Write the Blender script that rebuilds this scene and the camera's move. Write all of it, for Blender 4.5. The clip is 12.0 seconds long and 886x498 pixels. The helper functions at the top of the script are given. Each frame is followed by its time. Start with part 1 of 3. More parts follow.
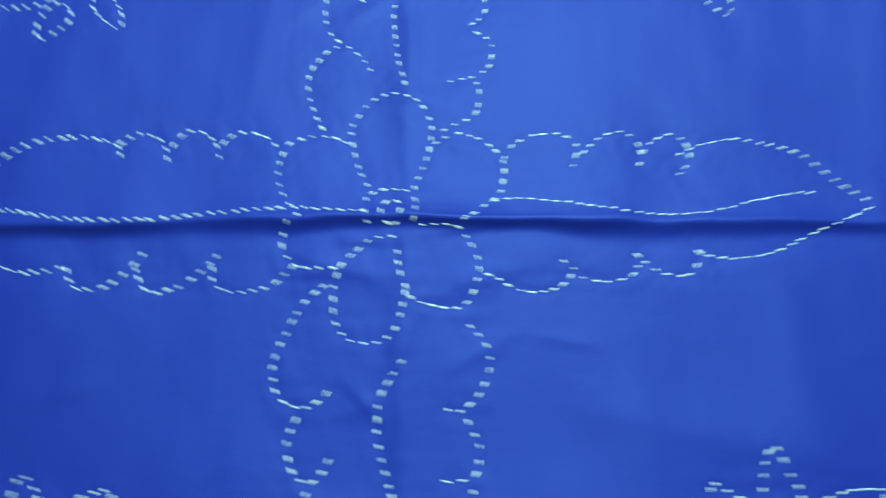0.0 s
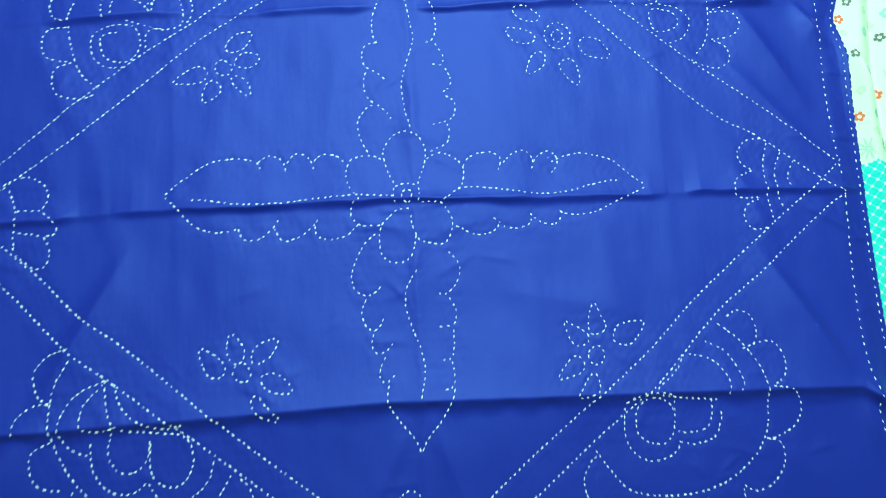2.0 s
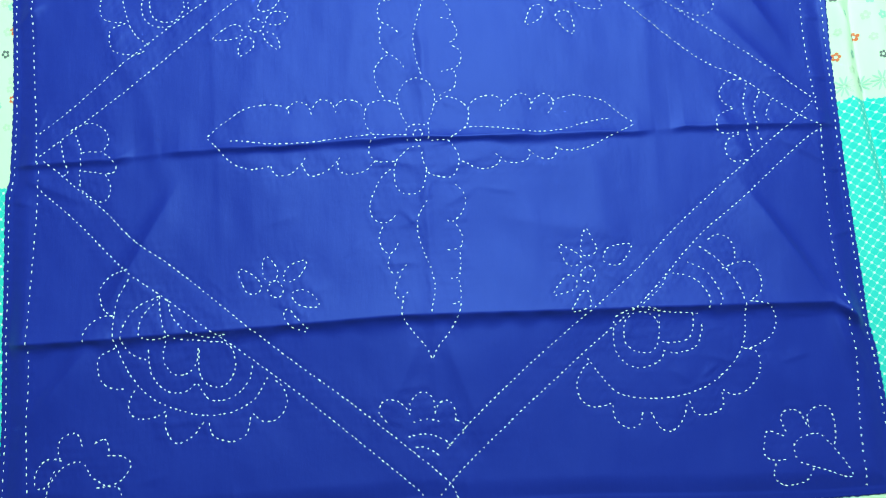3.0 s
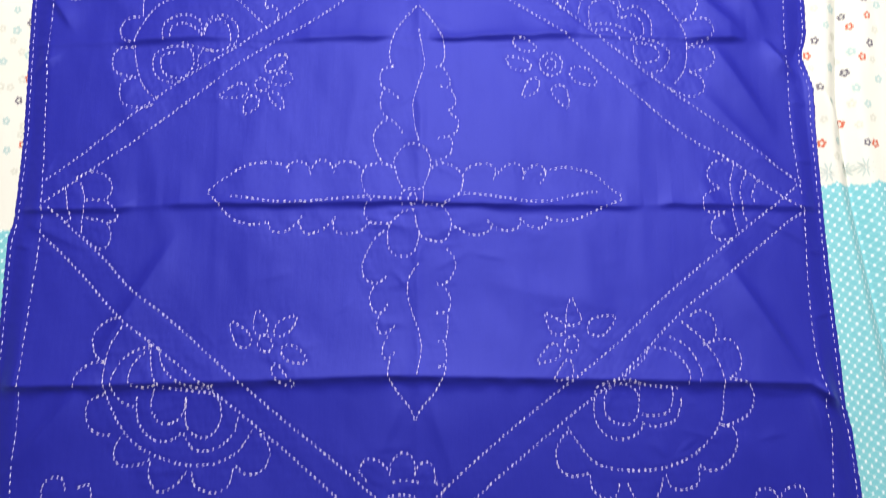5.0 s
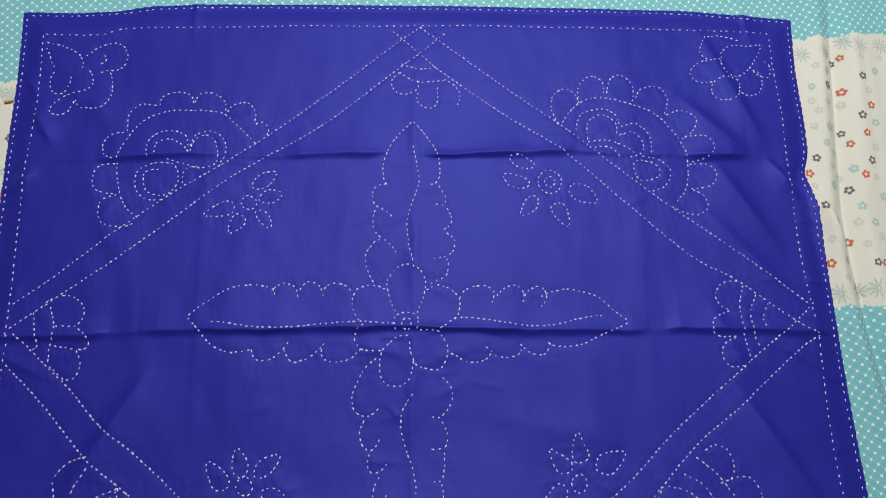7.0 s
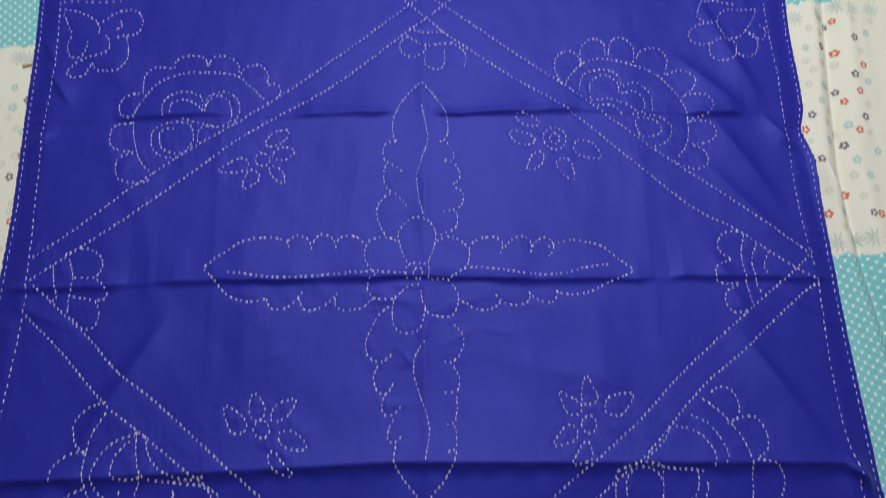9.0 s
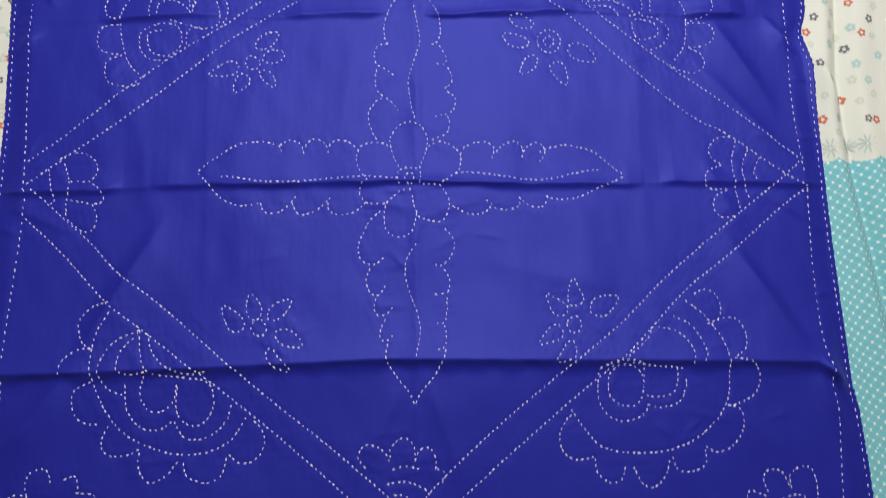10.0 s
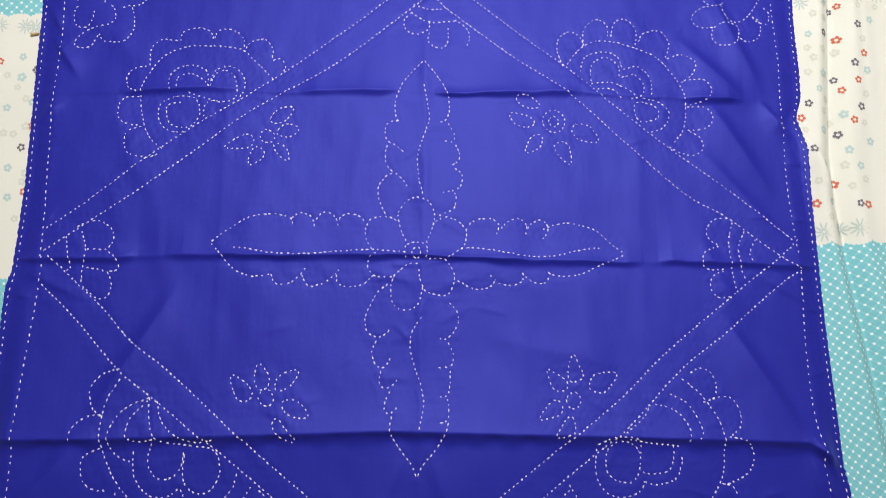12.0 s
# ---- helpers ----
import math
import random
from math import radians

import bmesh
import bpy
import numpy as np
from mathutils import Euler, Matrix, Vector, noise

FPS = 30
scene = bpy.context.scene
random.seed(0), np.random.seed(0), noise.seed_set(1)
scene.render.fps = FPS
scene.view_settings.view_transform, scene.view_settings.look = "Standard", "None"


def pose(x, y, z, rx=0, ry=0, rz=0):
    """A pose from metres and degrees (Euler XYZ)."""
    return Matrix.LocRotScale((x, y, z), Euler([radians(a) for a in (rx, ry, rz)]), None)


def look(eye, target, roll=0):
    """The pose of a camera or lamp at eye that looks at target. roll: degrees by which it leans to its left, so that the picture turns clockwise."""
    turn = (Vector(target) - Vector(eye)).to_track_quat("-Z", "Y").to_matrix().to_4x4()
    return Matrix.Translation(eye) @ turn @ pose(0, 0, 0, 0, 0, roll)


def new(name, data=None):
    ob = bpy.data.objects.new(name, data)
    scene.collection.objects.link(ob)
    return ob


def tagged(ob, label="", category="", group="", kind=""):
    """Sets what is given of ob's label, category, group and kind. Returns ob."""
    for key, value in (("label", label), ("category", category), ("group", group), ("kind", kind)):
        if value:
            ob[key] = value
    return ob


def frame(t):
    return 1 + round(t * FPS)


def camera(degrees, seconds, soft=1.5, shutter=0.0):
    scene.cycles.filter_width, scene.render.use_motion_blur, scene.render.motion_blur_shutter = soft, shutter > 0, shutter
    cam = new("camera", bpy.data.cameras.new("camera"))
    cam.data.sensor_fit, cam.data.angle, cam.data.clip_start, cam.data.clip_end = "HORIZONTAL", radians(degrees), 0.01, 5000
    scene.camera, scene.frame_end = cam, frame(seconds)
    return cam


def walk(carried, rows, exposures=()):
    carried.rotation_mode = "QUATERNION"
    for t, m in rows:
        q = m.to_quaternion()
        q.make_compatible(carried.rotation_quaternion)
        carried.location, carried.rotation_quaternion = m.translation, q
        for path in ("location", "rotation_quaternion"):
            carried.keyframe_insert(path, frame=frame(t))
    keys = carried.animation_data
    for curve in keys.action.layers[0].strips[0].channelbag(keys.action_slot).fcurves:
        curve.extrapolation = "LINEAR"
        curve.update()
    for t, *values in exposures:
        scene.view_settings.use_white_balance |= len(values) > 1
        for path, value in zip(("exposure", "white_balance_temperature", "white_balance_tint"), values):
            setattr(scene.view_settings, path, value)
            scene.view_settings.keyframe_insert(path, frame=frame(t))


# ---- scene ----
# A stitched royal-blue cloth spread on a bed, seen from above by a hand-held camera.
cam = camera(65.3, 12.0, soft=1.05, shutter=0.8)
PATH = [
    (0.0, 0.0367, -0.1032, 0.3378, 13.56, 1.24, 0.15),
    (0.1, 0.0350, -0.0922, 0.3364, 12.01, 3.20, -0.75),
    (0.2, 0.0161, -0.0678, 0.3306, 8.13, 0.52, -0.45),
    (0.3, 0.0038, -0.0483, 0.3270, 5.92, -0.57, -1.97),
    (0.4, 0.0042, -0.0517, 0.3209, 8.27, 0.96, -3.01),
    (0.5, 0.0001, -0.0405, 0.3232, 8.30, 1.14, -3.75),
    (0.7, -0.0047, -0.0204, 0.3592, 5.11, -0.88, -1.47),
    (0.9, 0.0260, -0.0143, 0.4371, 2.20, 0.91, -1.51),
    (1.0, 0.0291, -0.0176, 0.4813, 2.23, 0.59, -2.12),
    (1.1, 0.0278, -0.0290, 0.5288, 3.01, 0.28, -3.09),
    (1.5, 0.0146, -0.0945, 0.6384, 7.46, -0.74, -2.97),
    (2.0, -0.0104, -0.1495, 0.6705, 8.01, -3.66, -2.57),
    (2.5, -0.0144, -0.1901, 0.7205, 5.69, -2.92, -2.12),
    (2.7, -0.0040, -0.2203, 0.7345, 7.07, -1.23, -3.02),
    (4.3, 0.0299, -0.2113, 0.7761, 4.04, -0.18, 0.16),
    (4.5, 0.0269, -0.2085, 0.7773, 5.05, -0.49, -0.23),
    (5.0, 0.0241, -0.1829, 0.7732, 9.00, -1.04, 0.17),
    (5.5, 0.0216, -0.1626, 0.7610, 10.46, -1.27, -0.24),
    (6.0, 0.0266, -0.1513, 0.7560, 10.77, -1.35, 0.05),
    (6.5, 0.0273, -0.1410, 0.7466, 12.71, -1.52, -0.11),
    (7.0, 0.0138, -0.1228, 0.7398, 15.40, -2.17, -0.15),
    (7.2, 0.0131, -0.1205, 0.7376, 15.46, -2.29, -0.07),
    (8.8, 0.0020, -0.1871, 0.7392, 17.45, -1.78, -1.07),
    (9.0, -0.0035, -0.1966, 0.7391, 16.75, -2.44, -0.81),
    (9.5, 0.0075, -0.2221, 0.7457, 13.27, -2.33, -0.98),
    (10.0, 0.0106, -0.2079, 0.7482, 9.52, -2.12, -0.59),
    (10.5, 0.0125, -0.1600, 0.7724, 11.16, -1.84, 0.72),
    (11.0, 0.0092, -0.1553, 0.7739, 13.34, -1.71, 1.01),
    (11.5, 0.0023, -0.1402, 0.7746, 11.93, -2.12, 0.57),
    (12.0, -0.0007, -0.1540, 0.7804, 11.28, -2.66, 0.72),
]
EXPOSURES = [
    (0.0, 0.74, 5300, -65), (2.7, 0.80, 5300, -65), (4.3, 0.50, 6450, 16), (5.0, 0.64, 6500, 20), (5.5, 0.36, 6500, 20), (6.0, -0.12, 6500, 18), (7.2, -0.24, 6450, 16),
    (8.8, -0.24, 6400, 16), (9.6, -0.30, 6350, 15), (10.0, 0.0, 6400, 16), (10.4, 0.56, 6500, 20), (11.2, 0.40, 6500, 20), (12.0, 0.24, 6500, 18),
]
walk(cam, [(t, pose(x, y, z, rx, ry, rz)) for t, x, y, z, rx, ry, rz in PATH], EXPOSURES)

# ---- world and lights ----
world = bpy.data.worlds.new("room_world")
scene.world = world
world.use_nodes = True
world.node_tree.nodes["Background"].inputs[0].default_value = (0.9, 0.95, 1.0, 1)
world.node_tree.nodes["Background"].inputs[1].default_value = 0.02

# Source placed to suit creases and sheen; the hanging lamp is added, never seen.
LAMP_POWER = 36.0
LAMP_AT = (0.14, 0.72, 1.60)
lamp_data = bpy.data.lights.new("unseen_pendant_light", "AREA")
lamp_data.shape, lamp_data.size = "DISK", 0.26
lamp_data.energy, lamp_data.color = LAMP_POWER, (1.0, 0.97, 0.93)
lamp = new("unseen_pendant_glow", lamp_data)
lamp.matrix_world = look(LAMP_AT, (0.04, 0.05, 0.0))
tagged(lamp, "glow of the added, unseen hanging lamp", "light", kind="structure")


# ---- materials ----
def material(name):
    m = bpy.data.materials.new(name)
    m.use_nodes = True
    nodes, links = m.node_tree.nodes, m.node_tree.links
    return m, nodes, links, nodes["Principled BSDF"]


def calc(nodes, links, op, a, b=None, c=None):
    n = nodes.new("ShaderNodeMath")
    n.operation = op
    for slot, value in enumerate((a, b, c)):
        if value is None:
            continue
        if isinstance(value, (int, float)):
            n.inputs[slot].default_value = value
        else:
            links.new(value, n.inputs[slot])
    return n.outputs[0]


def mixed(nodes, links, fac, a, b):
    n = nodes.new("ShaderNodeMix")
    n.data_type = "RGBA"
    for key, value in ((0, fac), (6, a), (7, b)):
        if isinstance(value, (int, float, tuple)):
            n.inputs[key].default_value = value
        else:
            links.new(value, n.inputs[key])
    return n.outputs[2]


def noise_tex(nodes, links, where, scale, detail=3.0, rough=0.5):
    n = nodes.new("ShaderNodeTexNoise")
    n.inputs["Scale"].default_value, n.inputs["Detail"].default_value, n.inputs["Roughness"].default_value = scale, detail, rough
    links.new(where, n.inputs["Vector"])
    return n.outputs["Fac"]


def bumped(nodes, links, shader, height, strength, distance):
    b = nodes.new("ShaderNodeBump")
    b.inputs["Strength"].default_value, b.inputs["Distance"].default_value = strength, distance
    links.new(height, b.inputs["Height"])
    links.new(b.outputs[0], shader.inputs["Normal"])


def make_blue_cotton():
    m, n, l, s = material("royal_blue_sateen_cotton")
    where = n.new("ShaderNodeTexCoord").outputs["Object"]
    stretch = n.new("ShaderNodeMapping")
    stretch.inputs["Scale"].default_value = (9.0, 1.4, 1.0)
    l.new(where, stretch.inputs[0])
    slub = noise_tex(n, l, stretch.outputs[0], 60.0, 4.0, 0.6)
    broad = noise_tex(n, l, where, 5.0, 3.0)
    fade = calc(n, l, "MULTIPLY_ADD", broad, 0.5, calc(n, l, "MULTIPLY", slub, 0.35))
    l.new(mixed(n, l, fade, (0.0085, 0.0102, 0.215, 1), (0.0142, 0.0168, 0.295, 1)), s.inputs["Base Color"])
    s.inputs["Roughness"].default_value = 0.60
    s.inputs["Specular IOR Level"].default_value = 0.9
    s.inputs["Specular Tint"].default_value = (0.27, 0.32, 1.0, 1)
    s.inputs["Sheen Weight"].default_value = 0.05
    s.inputs["Sheen Roughness"].default_value = 0.4
    s.inputs["Sheen Tint"].default_value = (0.45, 0.5, 1.0, 1)
    wrinkle = noise_tex(n, l, where, 28.0, 4.0, 0.55)
    pull = n.new("ShaderNodeMapping")
    pull.inputs["Scale"].default_value = (7.0, 1.0, 1.0)
    l.new(where, pull.inputs[0])
    drawn = noise_tex(n, l, pull.outputs[0], 5.0, 3.0, 0.5)
    height = calc(n, l, "MULTIPLY_ADD", noise_tex(n, l, where, 900.0, 2.0), 0.05, calc(n, l, "MULTIPLY_ADD", slub, 0.06, calc(n, l, "MULTIPLY", wrinkle, 0.35)))
    crumple = noise_tex(n, l, where, 75.0, 3.0, 0.6)
    height = calc(n, l, "MULTIPLY_ADD", drawn, 0.7, calc(n, l, "MULTIPLY_ADD", crumple, 0.12, height))
    bumped(n, l, s, height, 0.6, 0.0017)
    return m


def make_thread():
    m, n, l, s = material("white_cotton_thread")
    where = n.new("ShaderNodeTexCoord").outputs["Object"]
    info = n.new("ShaderNodeNewGeometry").outputs["Random Per Island"]
    l.new(mixed(n, l, info, (0.96, 0.94, 0.95, 1), (0.80, 0.78, 0.82, 1)), s.inputs["Base Color"])
    s.inputs["Roughness"].default_value = 0.6
    s.inputs["Sheen Weight"].default_value = 0.2
    bumped(n, l, s, noise_tex(n, l, where, 2500.0, 2.0), 0.3, 0.0003)
    return m


# Bands of the printed sheet: white for 0 < v < WHITE, then turquoise, with a small twist along the bed.
WHITE, PERIOD = 0.327, 0.722


def make_sheet():
    m, n, l, s = material("printed_cotton_sheet")
    where = n.new("ShaderNodeTexCoord").outputs["Object"]
    split = n.new("ShaderNodeSeparateXYZ")
    l.new(where, split.inputs[0])
    x, y = split.outputs[0], split.outputs[1]
    M = lambda op, a, b=None, c=None: calc(n, l, op, a, b, c)
    v = M("DIVIDE", M("MULTIPLY_ADD", x, -0.063, M("ADD", y, 0.010)), M("MULTIPLY_ADD", x, 0.05, 1.0))
    v = M("ADD", v, M("MULTIPLY_ADD", noise_tex(n, l, where, 7.0, 1.0), 0.010, -0.005))
    # the lace edge: round scallops of 26 mm with small teeth
    scallop = M("MULTIPLY", M("POWER", M("ABSOLUTE", M("SINE", M("MULTIPLY", x, math.pi / 0.026))), 0.6), 0.0046)
    teeth = M("MULTIPLY", M("ABSOLUTE", M("SINE", M("MULTIPLY", x, math.pi / 0.0043))), 0.0011)
    edge = M("ADD", scallop, teeth)
    middle = M("SUBTRACT", M("MODULO", M("ADD", v, 20 * PERIOD + PERIOD / 2 - WHITE / 2), PERIOD), PERIOD / 2)
    depth = M("SUBTRACT", M("ABSOLUTE", middle), M("ADD", edge, WHITE / 2 - 0.002))
    teal = M("MULTIPLY_ADD", depth, 1600.0, 0.5)
    teal.node.use_clamp = True
    # the lattice of fine lines with a dot on every crossing
    turn = n.new("ShaderNodeMapping")
    turn.inputs["Rotation"].default_value = (0, 0, radians(37))
    turn.inputs["Scale"].default_value = (1 / 0.0081,) * 3
    l.new(where, turn.inputs[0])
    cell = n.new("ShaderNodeSeparateXYZ")
    l.new(turn.outputs[0], cell.inputs[0])
    fx = M("ABSOLUTE", M("SUBTRACT", M("FRACT", cell.outputs[0]), 0.5))
    fy = M("ABSOLUTE", M("SUBTRACT", M("FRACT", cell.outputs[1]), 0.5))
    line = M("MULTIPLY_ADD", M("MINIMUM", fx, fy), -34.0, 1.7)
    line.node.use_clamp = True
    dot = M("MULTIPLY_ADD", M("SQRT", M("ADD", M("MULTIPLY", fx, fx), M("MULTIPLY", fy, fy))), -14.0, 2.85)
    dot.node.use_clamp = True
    print_white = M("MAXIMUM", M("MULTIPLY", line, 0.24), dot)
    wash = noise_tex(n, l, where, 130.0, 3.0)
    ground = mixed(n, l, wash, (0.135, 0.43, 0.46, 1), (0.19, 0.51, 0.54, 1))
    turquoise = mixed(n, l, print_white, ground, (0.74, 0.80, 0.78, 1))
    white = mixed(n, l, noise_tex(n, l, where, 9.0, 3.0), (0.595, 0.625, 0.535, 1), (0.655, 0.68, 0.60, 1))
    l.new(mixed(n, l, teal, white, turquoise), s.inputs["Base Color"])
    s.inputs["Roughness"].default_value = 0.85
    s.inputs["Specular IOR Level"].default_value = 0.2
    s.inputs["Sheen Weight"].default_value = 0.1
    height = M("MULTIPLY_ADD", noise_tex(n, l, where, 1100.0, 2.0), 0.05, noise_tex(n, l, where, 35.0, 4.0))
    bumped(n, l, s, height, 0.4, 0.0015)
    return m


def make_plain(name, colour, roughness=0.85, scale=40.0, spread=0.12, bump=0.0005):
    m, n, l, s = material(name)
    where = n.new("ShaderNodeTexCoord").outputs["Object"]
    dark = tuple(c * (1 - spread) for c in colour) + (1,)
    light = tuple(min(1, c * (1 + spread)) for c in colour) + (1,)
    l.new(mixed(n, l, noise_tex(n, l, where, scale, 4.0), dark, light), s.inputs["Base Color"])
    s.inputs["Roughness"].default_value = roughness
    bumped(n, l, s, noise_tex(n, l, where, scale * 6, 3.0), 0.3, bump)
    return m


BLUE, THREAD, SHEET = make_blue_cotton(), make_thread(), make_sheet()
PRINT_RED = make_plain("coral_red_print", (0.50, 0.125, 0.065), scale=300, bump=0.0001)
PRINT_GREY = make_plain("slate_grey_print", (0.13, 0.125, 0.15), scale=300, bump=0.0001)
PRINT_TEAL = make_plain("soft_teal_print", (0.37, 0.51, 0.475), scale=300, bump=0.0001)
PRINT_PALE = make_plain("pale_grey_print", (0.53, 0.56, 0.47), scale=300, bump=0.0001)
PRINT_DAISY = make_plain("misty_teal_print", (0.41, 0.51, 0.465), scale=300, bump=0.0001)
PLASTER = make_plain("cream_wall_paint", (0.46, 0.43, 0.37), scale=3.0, spread=0.05)
CEILING = make_plain("white_ceiling_paint", (0.62, 0.61, 0.58), scale=3.0, spread=0.04)
TILE = make_plain("grey_floor_screed", (0.34, 0.32, 0.30), 0.5, 2.5)
TICKING = make_plain("mattress_ticking", (0.55, 0.52, 0.48), scale=20.0)
STRAW = make_plain("tan_straw", (0.42, 0.27, 0.10), 0.6, scale=500, spread=0.3)
NAVY = make_plain("dark_navy_cotton", (0.018, 0.014, 0.07), 0.8, 60.0, 0.25)
ENAMEL = make_plain("white_enamel", (0.8, 0.8, 0.8), 0.35, 20.0, 0.03)
# glow for the bulb of the added lamp
GLOW, _n, _l, _s = material("added_lamp_bulb_glow")
_s.inputs["Emission Color"].default_value, _s.inputs["Emission Strength"].default_value = (1.0, 0.97, 0.93, 1), 6.0


# ---- building helpers ----
def mesh_object(name, verts, faces, mat, parent=None, label="", smooth=True):
    me = bpy.data.meshes.new(name)
    me.from_pydata(verts, [], faces)
    me.materials.append(mat)
    if smooth:
        me.polygons.foreach_set("use_smooth", [True] * len(me.polygons))
    me.update()
    ob = new(name, me)
    ob.parent = parent
    return tagged(ob, label) if label else ob


def part(name, bm, mat, parent=None, label=""):
    me = bpy.data.meshes.new(name)
    bmesh.ops.recalc_face_normals(bm, faces=bm.faces)
    bm.to_mesh(me)
    bm.free()
    me.materials.append(mat)
    ob = new(name, me)
    ob.parent = parent
    return tagged(ob, label) if label else ob


def slab(name, lo, hi, mat, parent=None, bevel=0.0):
    bm = bmesh.new()
    bmesh.ops.create_cube(bm, size=1.0)
    for vert in bm.verts:
        vert.co = [lo[k] + (vert.co[k] + 0.5) * (hi[k] - lo[k]) for k in range(3)]
    if bevel:
        bmesh.ops.bevel(bm, geom=bm.edges[:], offset=bevel, segments=4, profile=0.6, affect="EDGES")
    return part(name, bm, mat, parent)


# ---- the room ----
FLOOR = -0.56
tagged(slab("floor", (-2.2, -2.0, FLOOR - 0.1), (2.2, 2.0, FLOOR), TILE), "grey floor under the bed", "floor", kind="structure")
tagged(slab("ceiling", (-2.2, -2.0, 2.2), (2.2, 2.0, 2.3), CEILING), "white painted ceiling", "ceiling", kind="structure")
for name, lo, hi in (("wall_north", (-2.2, 1.75, FLOOR), (2.2, 1.9, 2.2)), ("wall_south", (-2.2, -2.0, FLOOR), (2.2, -1.85, 2.2)),
                     ("wall_west", (-2.2, -1.85, FLOOR), (-2.05, 1.75, 2.2)), ("wall_east", (2.05, -1.85, FLOOR), (2.2, 1.75, 2.2))):
    tagged(slab(name, lo, hi, PLASTER), "cream painted plaster wall", "wall", kind="structure")


# ---- the sheet and the mattress ----
def smooth_step(a, b, v):
    t = np.clip((v - a) / (b - a), 0, 1)
    return t * t * (3 - 2 * t)


def fold(x, y, x0, y0, x1, y1, width, height, lean=0.0):
    """A soft ridge from one point to another; lean > 0 makes its side to the right of the way steeper."""
    dx, dy = x1 - x0, y1 - y0
    length = math.hypot(dx, dy)
    along = ((x - x0) * dx + (y - y0) * dy) / length**2
    side = ((x - x0) * dy - (y - y0) * dx) / length
    w = np.where(side > 0, width * (1 - lean), width * (1 + lean))
    ends = smooth_step(-0.28, 0.42, along) * (1 - smooth_step(0.58, 1.28, along))
    return height * ends * np.exp(-np.abs(side / w) ** 1.7)


def waves(x, y, size, seed):
    """Gentle unevenness, about -1 to 1."""
    rng = np.random.RandomState(seed)
    out = 0
    for _ in range(9):
        a, k, p = rng.uniform(0, 2 * math.pi), rng.uniform(0.6, 1.6) * 2 * math.pi / size, rng.uniform(0, 6.28)
        out = out + np.sin(k * (x * math.cos(a) + y * math.sin(a)) + p) / 5
    return out


def sheet_height(x, y):
    z = -0.0055 + 0.0008 * waves(x, y, 0.22, 3)
    gully = np.interp(y, (-0.5, -0.34, -0.1, 0.0, 0.08, 0.13, 0.22, 0.33, 0.42), (0.590, 0.562, 0.533, 0.519, 0.513, 0.512, 0.519, 0.530, 0.536))
    deep = np.interp(y, (-0.45, -0.3, -0.1, 0.06, 0.12, 0.2, 0.32, 0.42), (0.4, 0.9, 1.1, 1.1, 1.0, 0.9, 1.0, 0.5))
    d = x - gully
    z = z + deep * (0.0040 * np.exp(-np.abs((d - 0.022) / 0.014) ** 2) + 0.0068 * np.exp(-np.abs((d + 0.020) / 0.013) ** 2) - 0.0072 * np.exp(-np.abs(d / 0.013) ** 2) - 0.0030 * np.exp(-np.abs(d / 0.004) ** 2))
    z = z + fold(x, y, 0.470, 0.165, 0.505, 0.085, 0.013, 0.0068, -0.5)
    z = z + fold(x, y, 0.556, 0.40, 0.550, 0.12, 0.010, 0.002)
    z = z + fold(x, y, 0.575, 0.42, 0.566, 0.18, 0.010, 0.002)
    z = z + fold(x, y, 0.41, 0.50, 0.42, 0.36, 0.006, 0.003, 0.4)
    z = z + fold(x, y, -0.26, 0.50, -0.255, 0.36, 0.006, 0.003, 0.4)
    z = z + fold(x, y, 0.04, -0.38, 0.03, -0.52, 0.005, 0.003, 0.4)
    z = z + fold(x, y, -0.205, -0.39, -0.20, -0.50, 0.004, 0.002, 0.4)
    return z


def grid_mesh(xs, ys, height):
    gx, gy = np.meshgrid(xs, ys)
    pts = np.stack([gx, gy, height(gx, gy)], -1).reshape(-1, 3)
    nx, ny = len(xs), len(ys)
    k = (np.arange(ny - 1)[:, None] * nx + np.arange(nx - 1)).ravel()
    return pts.tolist(), np.stack([k, k + 1, k + nx + 1, k + nx], 1).tolist()


bed = tagged(new("mattress"), "plain pale mattress under the printed sheet", "mattress")
slab("body", (-1.0, -0.98, -0.2), (1.0, 0.98, -0.032), TICKING, bed, 0.03)
slab("base", (-0.98, -0.96, FLOOR), (0.98, 0.96, -0.2), make_plain("brown_bed_wood", (0.16, 0.08, 0.04), 0.5, 12.0, 0.3), bed, 0.01)
near = lambda lo, hi, a, b: np.r_[np.linspace(lo, a, 30)[:-1], np.linspace(a, b, int((b - a) / 0.004)), np.linspace(b, hi, 30)[1:]]


def draped(x, y):
    out = np.maximum(np.abs(x) - 1.0, np.abs(y) - 0.98)
    return sheet_height(x, y) - 0.3 * smooth_step(0.0, 0.05, out) - 0.01 * smooth_step(-0.04, 0.0, out)


strip = np.r_[near(-1.06, 0.46, -0.62, 0.44), np.linspace(0.4615, 0.60, 94), np.linspace(0.604, 1.06, 60)]
verts, faces = grid_mesh(strip, near(-1.04, 1.04, -0.60, 0.56), draped)
sheet = mesh_object("bedsheet", verts, faces, SHEET)
tagged(sheet, "white and turquoise printed cotton bedsheet with small flowers, creased", "bedsheet")


